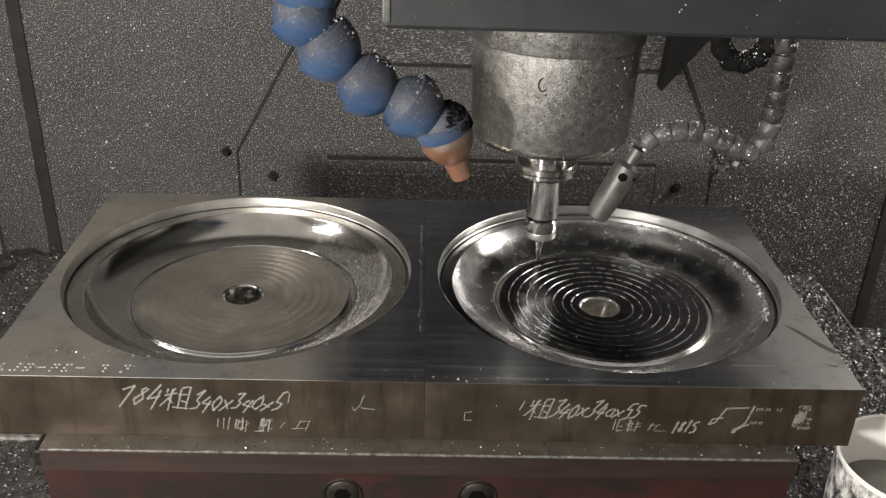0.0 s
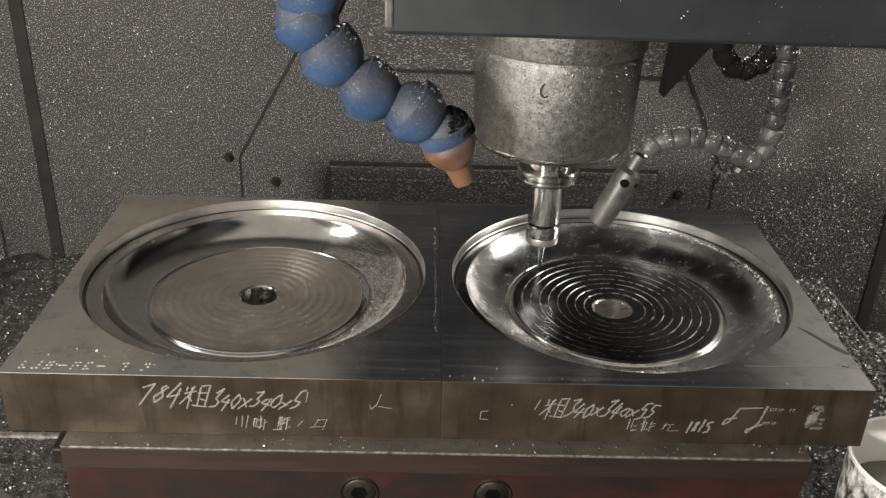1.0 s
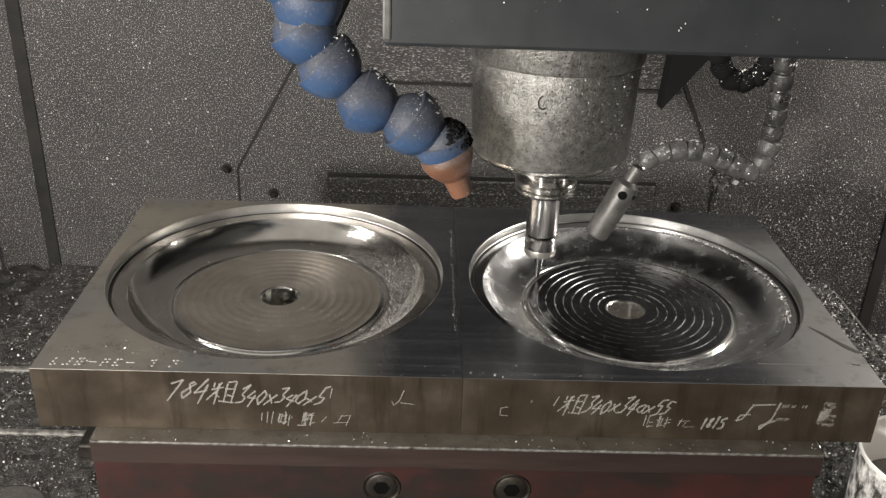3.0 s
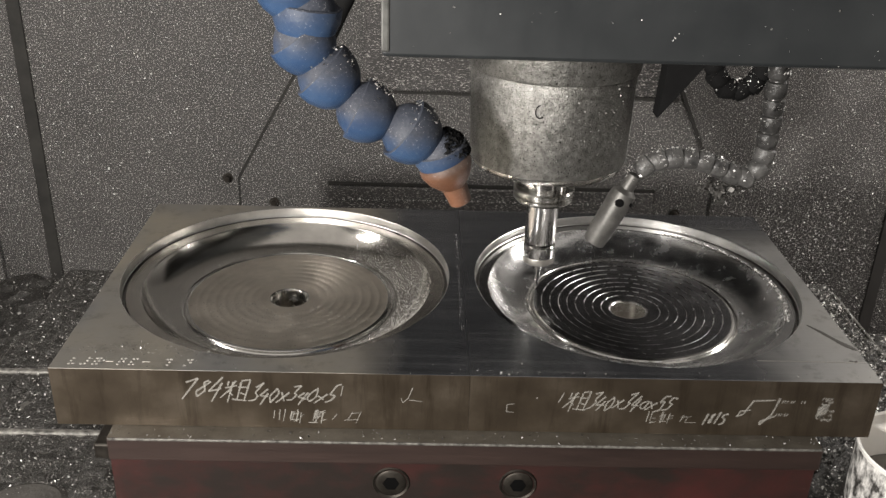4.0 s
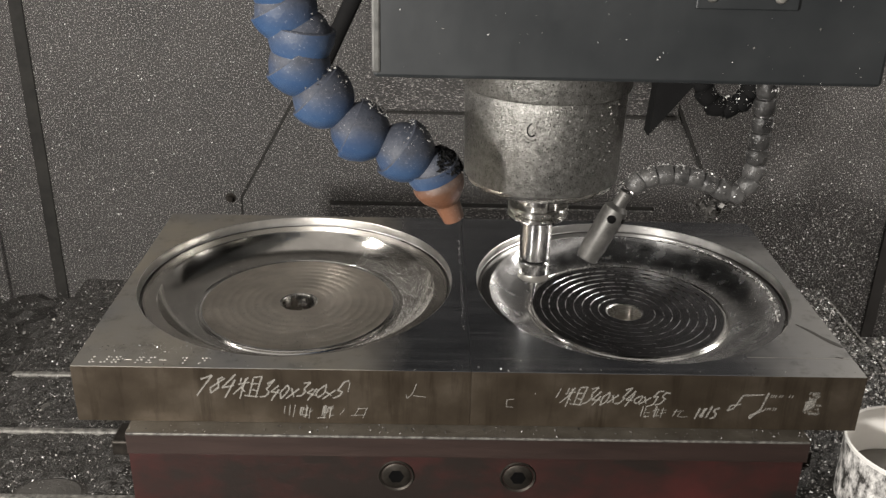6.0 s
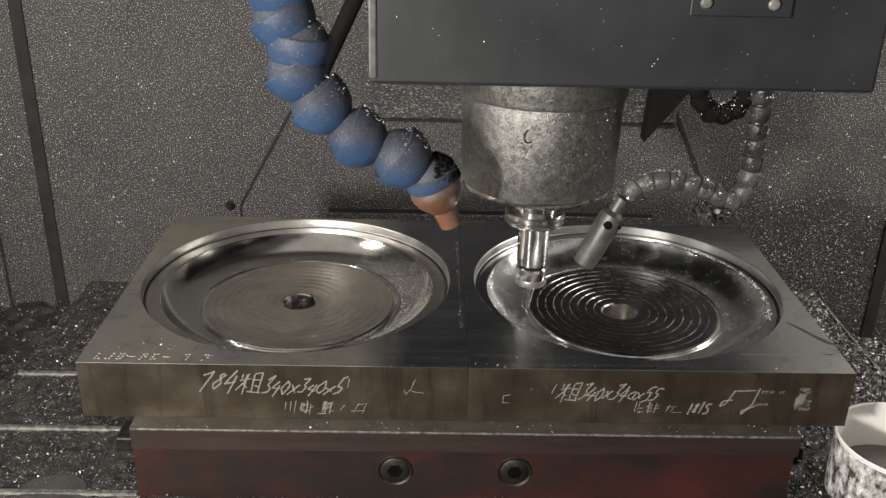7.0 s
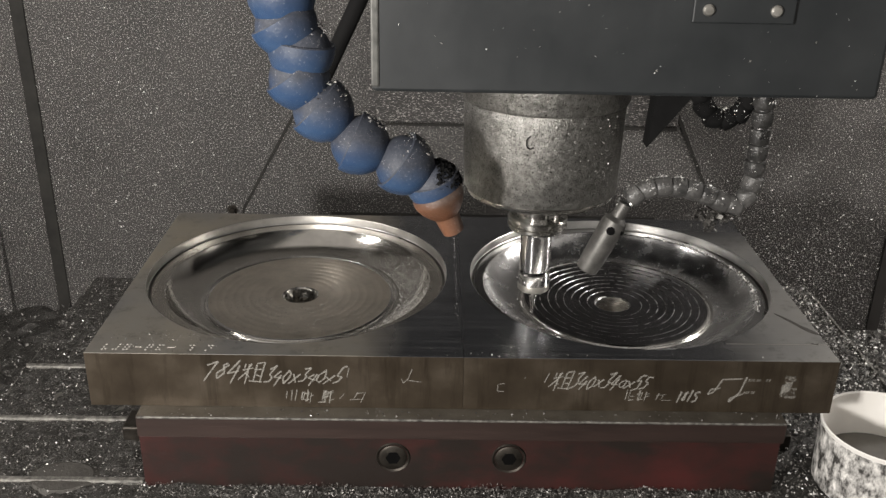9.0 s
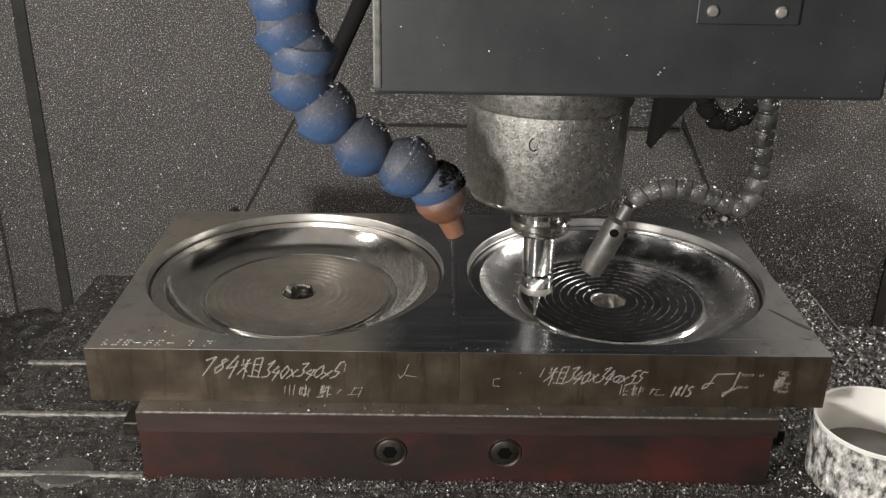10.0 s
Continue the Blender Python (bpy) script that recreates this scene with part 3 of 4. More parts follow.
TX0, TX1, TY0, TY1 = -0.49, 0.488, -0.16, 0.43
SLOTS = (-0.125, -0.025, 0.075, 0.178, 0.280, 0.380)
table = rides(empty("machine_table", "cast iron machine table with T-slots under a layer of chips", "machine table", (0, 0, TABLE_Z)))
edges = [TY0] + [y for s in SLOTS for y in (s - 0.009, s + 0.009)] + [TY1]
for k in range(0, len(edges), 2):
    part("table_strip", boxed((TX0, edges[k], -0.03), (TX1, edges[k + 1], 0.0), 0.0012), M_TABLE, table)
part("table_body", boxed((TX0, TY0, -0.09), (TX1, TY1, -0.03), 0.002), M_TABLE, table)
for s in SLOTS[1:4]:
    part("slot_edge", boxed((TX0 + 0.002, s + 0.009, -0.004), (-0.296, s + 0.0165, 0.0050), 0.0018), M_SLOT, table, "bright worn slot edge")
part("table_edge", boxed((TX1 - 0.005, 0.12, -0.004), (TX1 - 0.001, 0.40, 0.0045), 0.0012), M_SLOT, table, "bright worn table edge")
part("bare_patch", lathe([(0.0, 0.0044), (0.028, 0.0040), (0.038, 0.0)], 40, None, Matrix.Translation((-0.374, -0.014 + 0.006, 0)) @ Matrix.Diagonal((1, 0.75, 1, 1))), M_OILFILM, table, "smooth bare brown spot")

GUTTER_Y = 0.316
gutter = rides(empty("chip_gutter", "sheet metal gutter beside the machine table, full of chips", "gutter", (TX1, 0, TABLE_Z)))
part("tray", boxed((0.001, TY0, -0.045), (0.300, GUTTER_Y, -0.012), 0.001), M_TRAY, gutter)
part("back_lip", boxed((0.001, GUTTER_Y, -0.045), (0.300, GUTTER_Y + 0.003, -0.007), 0.0005), M_TRAY, gutter)

RX, RY0, RY1 = 0.2950, -0.0180, 0.365
riser = rides(empty("riser_block", "red painted steel riser block with two socket screws", "riser block", (0, 0, TABLE_Z)))
part("lower_body", boxed((-RX + 0.001, RY0 + 0.0008, 0.0), (RX - 0.003, RY1, 0.0565), 0.0003), M_RED, riser, "dull red oily paint")
part("top_plate", boxed((-RX, RY0, 0.0565), (RX, RY1, 0.078), 0.0007), M_RISER, riser, "dull brown top band")
top_plate = [o for o in riser.children if o.name.startswith("top_plate")][0]
top_plate.data.materials.append(M_LEDGE)
for poly in top_plate.data.polygons:
    poly.material_index = 1 if poly.normal.z > 0.5 else 0
part("worn_edge", boxed((-RX + 0.001, RY0 - 0.0006, 0.0762), (RX - 0.001, RY0 + 0.0012, 0.0783), 0.0005), M_SLOT, riser, "bright worn front edge")
for bx in (-0.0632, 0.0435):
    bm = lathe([(0.0160, 0.0008), (0.0152, 0.0022), (0.0135, 0.0012), (0.0130, -0.004)], 40)
    bmesh.ops.transform(bm, matrix=pose(bx, RY0 + 0.0015, 0.0365, 90, 0, 0), verts=bm.verts)
    ring = part("counterbore", bm, M_BOLT, riser, "bare steel rim of the screw hole", smooth=True)
    bm = lathe([(0.0132, -0.003), (0.0128, 0.0012), (0.0112, 0.0022), (0.0, 0.0022)], 40)
    bmesh.ops.transform(bm, matrix=pose(bx, RY0 + 0.0015, 0.0365, 90, 0, 0), verts=bm.verts)
    screw = part("socket_screw", bm, M_BOLT, riser, "dark socket head screw", smooth=True)
    # flat black hexagon on the screw face paints the shade of the socket
    bm = lathe([(0.0072, 0.0020), (0.0070, 0.0024), (0.0, 0.0024)], 6)
    bmesh.ops.transform(bm, matrix=pose(bx, RY0 + 0.0015, 0.0365, 90, 0, 0), verts=bm.verts)
    part("hex_socket_dark", bm, M_HOLE_DARK, screw)

for cx, cy in ((-0.3170, 0.062), (0.3140, 0.060)):
    clamp = rides(thing("clamp_bar", boxed((-0.0185, -0.012, 0.0), (0.0185, 0.02, 0.019), 0.002), M_BOLT, "dark steel clamp against the riser block", "clamp", (cx, cy, TABLE_Z)))

# the two blocks with their round pockets
RIM_R, STEP_Z = 0.1572, -0.0096


def pocket_parts(fine):
    """The turned pocket as profiles of (radius, height): rim wall, step, dish, groove, floor, and the risers of its terraces."""
    r2 = 0.1390 if fine else 0.1432
    wall = [(RIM_R + 0.0006, 0.0), (RIM_R, -0.0006), (RIM_R - 0.0002, STEP_Z + 0.0008), (RIM_R - 0.0010, STEP_Z)]
    relief = [wall[-1], (RIM_R - 0.0012, STEP_Z - 0.0024), (RIM_R - 0.0036, STEP_Z - 0.0026), (RIM_R - 0.0042, STEP_Z)]
    step = [relief[-1], (r2 + 0.0007, STEP_Z)]
    edge = [step[-1], (r2, STEP_Z - 0.0007)]
    dish = [edge[-1]]
    # an arc whose slope eases from steep under the step to nearly flat at the groove
    a0, a1 = radians(58 if fine else 62), radians(5)
    x0, z0, x1, z1 = r2, STEP_Z - 0.0007, 0.1048, -0.0308
    for u in np.linspace(0, 1, 22)[1:]:
        a = a0 + (a1 - a0) * u
        dish.append((x0 + (x1 - x0) * (math.sin(a0) - math.sin(a)) / (math.sin(a0) - math.sin(a1)), z0 + (z1 - z0) * (math.cos(a) - math.cos(a0)) / (math.cos(a1) - math.cos(a0))))
    groove = [dish[-1], (0.1040, -0.0316), (0.1024, -0.0320), (0.1012, -0.0312), (0.1006, -0.0296), (0.0996, -0.0290), (0.0975, -0.0290)]
    floor, risers = [groove[-1]], []
    r, z, step_w = 0.0975, -0.0290, 0.0086
    while r - step_w > 0.022:
        if fine:
            floor += [(r - step_w * u, z - 0.00030 * math.sin(math.pi * u)) for u in (0.15, 0.32, 0.5, 0.68, 0.85, 1.0)]
        else:
            floor += [(r - step_w + 0.0009, z - 0.0001)]
            p = [(r - step_w + 0.0009 - 0.0009 * u, z - 0.0001 + 0.00012 * math.sin(math.pi * min(1, 1.6 * u)) - 0.0004 * u * u * (3 - 2 * u)) for u in np.linspace(0, 1, 9)]
            risers.append(p)
            z = p[-1][1]
            floor += [None, (r - step_w, z)]
        r -= step_w
    floor += [(0.0196, z)]
    bore = [(0.0196, z), (0.0184, z - 0.0003), (0.0174, z - 0.0014), (0.0172, -0.0548)]
    return wall, relief, step, edge, dish, groove, floor, risers, bore


def block(name, x0, x1, cx, cy, mat_pocket, fine, bore_x, label):
    """A square steel block with a round stepped pocket and a through hole."""
    n = 160
    y0, y1, top, bot, ch = 0.0, 0.34, 0.0, -0.0548, 0.0003
    bm = bmesh.new()
    dirs = [2 * math.pi * k / n for k in range(n)]
    corners = [(x0, y0), (x1, y0), (x1, y1), (x0, y1)]

    def edge_pt(a, i):
        dx, dy = math.cos(a), math.sin(a)
        ts = []
        if abs(dx) > 1e-9:
            ts.append(((x1 - i if dx > 0 else x0 + i) - cx) / dx)
        if abs(dy) > 1e-9:
            ts.append(((y1 - i if dy > 0 else y0 + i) - cy) / dy)
        t = min(ts)
        return [cx + dx * t, cy + dy * t]

    snap = {}
    for q in corners:
        a = math.atan2(q[1] - cy, q[0] - cx) % (2 * math.pi)
        snap[round(a / (2 * math.pi) * n) % n] = q
    loops = []
    for i, z in ((ch, top), (0, top - ch), (0, bot)):
        ring = []
        for k, a in enumerate(dirs):
            p = edge_pt(a, i)
            if k in snap:
                q = snap[k]
                p = [q[0] + (i if q[0] == x0 else -i), q[1] + (i if q[1] == y0 else -i)]
            ring.append(bm.verts.new((p[0] - cx, p[1] - cy, z)))
        loops.append(ring)
    circ = [bm.verts.new(((RIM_R + 0.0006) * math.cos(a), (RIM_R + 0.0006) * math.sin(a), 0)) for a in dirs]
    hole = [bm.verts.new((0.0172 * math.cos(a) + bore_x, 0.0172 * math.sin(a), bot)) for a in dirs]
    for A, B in ((circ, loops[0]), (loops[0], loops[1]), (loops[1], loops[2]), (loops[2], hole)):
        for k in range(n):
            bm.faces.new((A[k], A[(k + 1) % n], B[(k + 1) % n], B[k]))
    ob = rides(thing(name, bm, M_BLOCK_A if fine else M_BLOCK_B, label, "steel block", (cx, cy, 0), group="steel blocks on the riser"))
    ob.data.materials.append(M_SIDE)
    for poly in ob.data.polygons:
        poly.material_index = 1 if abs(poly.normal.z) < 0.5 else 0
    wall, relief, step, edge, dish, groove, floor_line, risers, bore = pocket_parts(fine)
    part("rim_wall", lathe(wall, n), M_RIM_WALL, ob, "upright turned wall of the rim", smooth=True)
    # groove added in darker steel to draw the line between wall and step
    part("corner_relief", lathe(relief, n), M_RELIEF, ob, "dark relief groove in the corner", smooth=True)
    part("rim_step", lathe(step, n), M_STEP_L if fine else M_STEP_R, ob, "flat turned step below the rim", smooth=True)
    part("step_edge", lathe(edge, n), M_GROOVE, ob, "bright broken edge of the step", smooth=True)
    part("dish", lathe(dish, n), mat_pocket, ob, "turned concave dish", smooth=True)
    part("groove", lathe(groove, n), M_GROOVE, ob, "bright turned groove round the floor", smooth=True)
    line = []
    for p in floor_line[:-1] + [None]:
        if p is None and len(line) > 1:
            part("floor_ring", lathe(line, n), M_FLOOR_L if fine else M_FLOOR_R, ob, "turned ring of the pocket floor", smooth=True)
        line = [] if p is None else line + [p]
    # the last strip of floor runs up to the bore, which sits slightly off the middle
    bm = bmesh.new()
    r_in, z_in = floor_line[-2]
    outer = [bm.verts.new((r_in * math.cos(a), r_in * math.sin(a), z_in)) for a in dirs]
    inner = [bm.verts.new((0.0196 * math.cos(a) + bore_x, 0.0196 * math.sin(a), z_in)) for a in dirs]
    for k in range(n):
        bm.faces.new((outer[k], outer[(k + 1) % n], inner[(k + 1) % n], inner[k]))
    part("floor_ring", bm, M_FLOOR_L if fine else M_FLOOR_R, ob, "turned ring of the pocket floor", smooth=True)
    for p in risers:
        part("terrace_edge", lathe(p, n), M_RISER_EDGE, ob, "bright raised turning ring", smooth=True)
    turn = random.Random(7 if fine else 8)
    flute = [turn.uniform(-0.00045, 0.00045) for k in range(44)]
    bored = lathe(bore, 44)
    for v in bored.verts:
        k = round(math.atan2(v.co.y, v.co.x) / (2 * math.pi) * 44) % 44
        if v.co.z < bore[1][1] - 0.0005:
            v.co.x, v.co.y = v.co.x * (1 + flute[k] / 0.0172), v.co.y * (1 + flute[k] / 0.0172)
    bmesh.ops.translate(bored, vec=(bore_x, 0, 0), verts=bored.verts)
    part("bore", bored, M_BORE_L if fine else M_BORE_R, ob, "polished round bore", smooth=True)
    return ob


block_a = block("steel_block", -0.34, -0.00012, -0.1715, 0.1780, M_POCKET_L, True, 0.0, "thick square steel block with a finished round dished pocket")
block_b = block("steel_block", 0.00012, 0.34, 0.1691, 0.1752, M_POCKET_R, False, -0.0024, "thick square steel block whose round pocket is being milled")

def film(x0, y0, x1, y1, width, mat, label):
    """A thin run of oil on a block's top, fuller towards its end."""
    a, b = Vector((x0, y0, 0)), Vector((x1, y1, 0))
    side = Vector((-(b - a).y, (b - a).x, 0)).normalized()
    bm = bmesh.new()
    rows = []
    for k in range(15):
        u = k / 14
        w = width * (0.35 + 0.65 * u) * math.sqrt(max(0.0, math.sin(math.pi * (0.03 + 0.94 * u)))) * (1 + 0.2 * math.sin(9 * u))
        c = a.lerp(b, u) + side * 0.0006 * math.sin(7 * u) - block_b.location
        rows.append([bm.verts.new(c + side * w / 2 * q + Vector((0, 0, h))) for q, h in ((-1, 0.0001), (-0.6, 0.0005), (0.6, 0.0005), (1, 0.0001))])
    for p, q in zip(rows, rows[1:]):
        for k in range(3):
            bm.faces.new((p[k], p[k + 1], q[k + 1], q[k]))
    return part("oil_run", bm, mat, block_b, label, smooth=True)


film(0.3105, 0.0925, 0.3388, 0.0500, 0.0080, M_OILFILM, "dark run of oil")
film(0.3245, 0.0322, 0.3320, 0.0320, 0.0030, M_OILFILM, "small dark drop of oil")
part("scribed_line", boxed((0.245 - block_b.location.x, 0.0303 - block_b.location.y, 0.0), (0.3395 - block_b.location.x, 0.0310 - block_b.location.y, 0.0002)), M_EDGE, block_b, "thin bright scratched line")

# mug with oil and a brush
mug = rides(empty("mug", "white plastic mug stained black outside, with oil", "mug", (0.3985, -0.002, TABLE_Z)))
part("shell", lathe([(0.0, 0.0), (0.056, 0.0), (0.059, 0.002), (0.0605, 0.062)], 64), M_CUP_OUT, mug, "white plastic smeared with black grease", smooth=True)
part("lining", lathe([(0.0605, 0.062), (0.0612, 0.0655), (0.060, 0.0665), (0.0585, 0.065), (0.056, 0.004), (0.0, 0.004)], 64), M_CUP, mug, "clean white inside and rim", smooth=True)
part("oil", lathe([(0.0, 0.020), (0.0562, 0.020)], 48), M_OIL, mug, "dark oily water")
part("handle", boxed((-0.008, -0.088, 0.008), (0.010, -0.056, 0.053), 0.004), M_CUP, mug, "white plastic handle")
part("brush", boxed((0.0, -0.006, -0.003), (0.075, 0.006, 0.003), 0.002, pose(-0.034, -0.030, 0.027, 0, -7, 16)), M_WOOD, mug, "wooden brush handle lying in the oil")


# ---- chalk writing and punched marks ----
SIGNS = {
    "0": ((0.5, 1), (0.1, 0.75), (0.05, 0.3), (0.4, 0), (0.85, 0.3), (0.85, 0.75), (0.5, 1)),
    "1": ((0.6, 1), (0.35, 0)),
    "3": ((0.1, 0.9), (0.8, 1), (0.4, 0.58), (0.85, 0.4), (0.6, 0.05), (0.0, 0.0)),
    "4": ((0.5, 1), (0.0, 0.42), (0.95, 0.45), None, (0.75, 0.8), (0.5, -0.15)),
    "5": ((0.95, 1), (0.35, 0.95), (0.2, 0.55), (0.75, 0.5), (0.7, 0.1), (0.05, -0.05)),
    "7": ((0.0, 0.9), (0.9, 1), (0.3, 0.0)),
    "8": ((0.8, 0.95), (0.3, 0.85), (0.7, 0.3), (0.35, 0.0), (0.1, 0.25), (0.85, 0.95)),
    "rough": ((0.08, 0.85), (0.14, 0.68), None, (0.42, 0.92), (0.32, 0.70), None, (0.02, 0.58), (0.46, 0.63), None, (0.25, 1.0), (0.22, 0.0), None, (0.22, 0.55), (0.0, 0.18), None,
              (0.26, 0.52), (0.44, 0.30), None, (0.56, 0.88), (0.54, 0.08), None, (0.56, 0.88), (0.88, 0.92), (0.86, 0.08), None, (0.56, 0.62), (0.85, 0.65), None, (0.56, 0.36), (0.85, 0.39), None, (0.44, 0.06), (1.0, 0.10)),
    "x": ((0.05, 0.75), (0.9, 0.1), None, (0.9, 0.8), (0.0, 0.0)),
}


def writing(body, x, z, height, width, parent, lean=0.35, w=0.0022):
    """Chalk handwriting on the front face from its lower left corner."""
    r = random.Random("".join(body))
    step = width / len(body)
    segs = []
    for k, sign in enumerate(body):
        big = 1.0 if k % 4 == 0 or len(body) < 5 else r.uniform(0.6, 0.9)
        last = None
        for p in SIGNS[sign]:
            if p is None:
                last = None
                continue
            v = p[1] * big + r.uniform(-0.11, 0.11)
            q = (x + (k + p[0] * 0.95 + r.uniform(-0.09, 0.09)) * step + lean * (v - 0.5) * height * 0.6, z + v * height)
            if last:
                segs.append((*last, *q))
            last = q
    return strokes(segs, parent, w)


def strokes(segments, parent, w=0.0013, mat=M_CHALK, label="pale chalk handwriting"):
    """Chalk strokes on the front face: flat bars from (x, z) to (x, z)."""
    bm = bmesh.new()
    for x0, z0, x1, z1 in segments:
        d = Vector((x1 - x0, z1 - z0))
        nrm = Vector((-d.y, d.x)).normalized() * w / 2
        q = [(x0 + nrm.x, z0 + nrm.y), (x0 - nrm.x, z0 - nrm.y), (x1 - nrm.x * 0.7, z1 - nrm.y * 0.7), (x1 + nrm.x * 0.7, z1 + nrm.y * 0.7)]
        bm.faces.new([bm.verts.new((a - parent.location.x, -0.0005 - 0.00002 * (len(bm.faces) % 9) - parent.location.y, b)) for a, b in q])
    return tagged(part("chalk_writing", bm, mat, parent, label), kind="stuff")


def scribble(x, z, w, h, n, seed):
    """Unreadable signs as crossing bars within a box."""
    r = random.Random(seed)
    out = []
    for k in range(n):
        u, v = r.uniform(0, 0.75), r.uniform(0.05, 0.9)
        if k % 2:
            out.append((x + u * w, z + v * h, x + min(1.0, u + r.uniform(0.25, 0.6)) * w, z + min(1, v + r.uniform(0, 0.15)) * h))
        else:
            out.append((x + (u + 0.15) * w, z + h * r.uniform(0.7, 1), x + u * w, z + h * r.uniform(0, 0.35)))
    return out


writing("784", -0.2335, -0.0260, 0.0185, 0.0330, block_a, 0.75, 0.0019)
writing(["rough"], -0.2005, -0.0290, 0.0215, 0.0225, block_a, 0.35, 0.0017)
writing("340x340x5", -0.1775, -0.0285, 0.0170, 0.070, block_a, 0.8, 0.0018)
strokes([(-0.1035, -0.012, -0.1055, -0.022), (-0.1600, -0.037, -0.1612, -0.045), (-0.1555, -0.036, -0.1568, -0.047), (-0.1510, -0.0355, -0.1535, -0.048)], block_a, 0.001)
strokes(scribble(-0.148, -0.050, 0.012, 0.015, 11, 8) + scribble(-0.133, -0.050, 0.015, 0.016, 13, 2), block_a, 0.001)
strokes(scribble(-0.113, -0.049, 0.028, 0.012, 5, 5), block_a, 0.0008)
strokes([(-0.0465, -0.0125, -0.050, -0.0225), (-0.050, -0.0225, -0.0545, -0.0275), (-0.0495, -0.0245, -0.0385, -0.0260), (-0.0545, -0.0275, -0.056, -0.023)], block_a, 0.0009)
strokes([(0.0738, -0.0245, 0.0778, -0.0150)], block_b, 0.0012)
writing(["rough"], 0.0805, -0.0325, 0.0195, 0.0200, block_b, 0.35, 0.0016)
writing("340x340x55", 0.1000, -0.0305, 0.0155, 0.0710, block_b, 0.85, 0.0018)
strokes(scribble(0.1470, -0.0445, 0.0095, 0.013, 6, 3) + scribble(0.1590, -0.0450, 0.012, 0.014, 8, 6), block_b, 0.0009)
writing("1815", 0.1960, -0.0435, 0.0115, 0.0200, block_b, 0.4)
strokes(scribble(0.1745, -0.0435, 0.017, 0.009, 5, 21), block_b, 0.0007)
strokes([(0.2360, -0.0190, 0.2290, -0.0330), (0.2360, -0.0195, 0.2540, -0.0185), (0.2290, -0.0330, 0.2240, -0.0355), (0.2240, -0.0355, 0.2262, -0.0300), (0.2262, -0.0300, 0.2350, -0.0285)], block_b, 0.0019)
strokes([(0.2575, -0.0165, 0.2530, -0.0330), (0.2530, -0.0330, 0.2445, -0.0435), (0.2445, -0.0435, 0.2440, -0.0400), (0.2440, -0.0400, 0.2560, -0.0345)], block_b, 0.0022)
strokes([(x, -0.0185, x - 0.001, -0.0215) for x in (0.2605, 0.2625, 0.2645, 0.268, 0.270, 0.2765, 0.279)] + [(x, -0.0315, x - 0.001, -0.0345) for x in (0.2575, 0.2595, 0.2615, 0.2645, 0.2665)], block_b, 0.0011)
strokes(scribble(0.2905, -0.0410, 0.0145, 0.0270, 18, 9), block_b, 0.0034, M_SMUDGE, "pale rubbed chalk smear")
strokes([(0.0375, -0.0265, 0.0315, -0.0275), (0.0315, -0.0275, 0.0312, -0.0345), (0.0312, -0.0345, 0.0375, -0.0350), (0.0560, -0.0195, 0.0555, -0.0215)], block_b, 0.0008)

punch = bmesh.new()
rp = random.Random(5)
x = -0.3255
for sign in "888-88-.8.8":
    if sign == "-":
        box(punch, (x - 0.0005, 0.0110, 0.0), (x + 0.0060, 0.0122, 0.0003))
        x += 0.0105
        continue
    for dx, dy in ((0, 0), (0.0032, 0.0004), (0.0006, 0.0042), (0.004, 0.0046), (0.0015, 0.0085), (0.0045, 0.0088)) if sign == "8" else ((0.001, 0.006),):
        if rp.random() < 0.85:
            lathe([(0.0, 0.0005), (0.0010, 0.0004), (0.0013, 0.0)], 8, punch, Matrix.Translation((x + dx, 0.0072 + dy, 0.0)))
    x += 0.0095 if sign == "8" else 0.0075
bmesh.ops.translate(punch, vec=-Vector((block_a.location.x, block_a.location.y, 0)), verts=punch.verts)
# pale grey colour paints the glints on the punched edges
part("punched_marks", punch, surface("punch_glint", (0.26, 0.25, 0.225), (0.42, 0.40, 0.365), 300, (0.3, 0.4), 0.2, 0.1),  block_a, "row of punched dots, their edge glints painted pale")

# ---- chips ----
rng = np.random.default_rng(3)


def scatter(n, x0, x1, y0, y1, z):
    return np.stack([rng.uniform(x0, x1, n), rng.uniform(y0, y1, n), np.full(n, z)], 1)


def layer(name, x0, x1, y0, y1, base, amp, cell, mat, label, hole=None):
    """A bumpy bed of packed chips."""
    nx, ny = int((x1 - x0) / cell) + 1, int((y1 - y0) / cell) + 1
    gx, gy = np.meshgrid(np.linspace(x0, x1, nx), np.linspace(y0, y1, ny))
    gz = np.array([[noise.noise((a * 38, b * 38, 3.1)) * 0.55 + noise.noise((a * 130, b * 130, 7.7)) * 0.45 for a, b in zip(ra, rb)] for ra, rb in zip(gx, gy)])
    gz = base + amp * gz
    pts = np.stack([gx, gy, gz], -1).reshape(-1, 3)
    quads = []
    for r in range(ny - 1):
        for c in range(nx - 1):
            mx, my = gx[r, c] + cell / 2, gy[r, c] + cell / 2
            if hole and hole[0] < mx < hole[1] and hole[2] < my < hole[3]:
                continue
            k = r * nx + c
            quads.append((k, k + 1, k + 1 + nx, k + nx))
    me = bpy.data.meshes.new(name)
    me.from_pydata(pts.tolist(), [], quads)
    me.materials.append(mat)
    return tagged(new(name, me), label, "chips", kind="stuff")


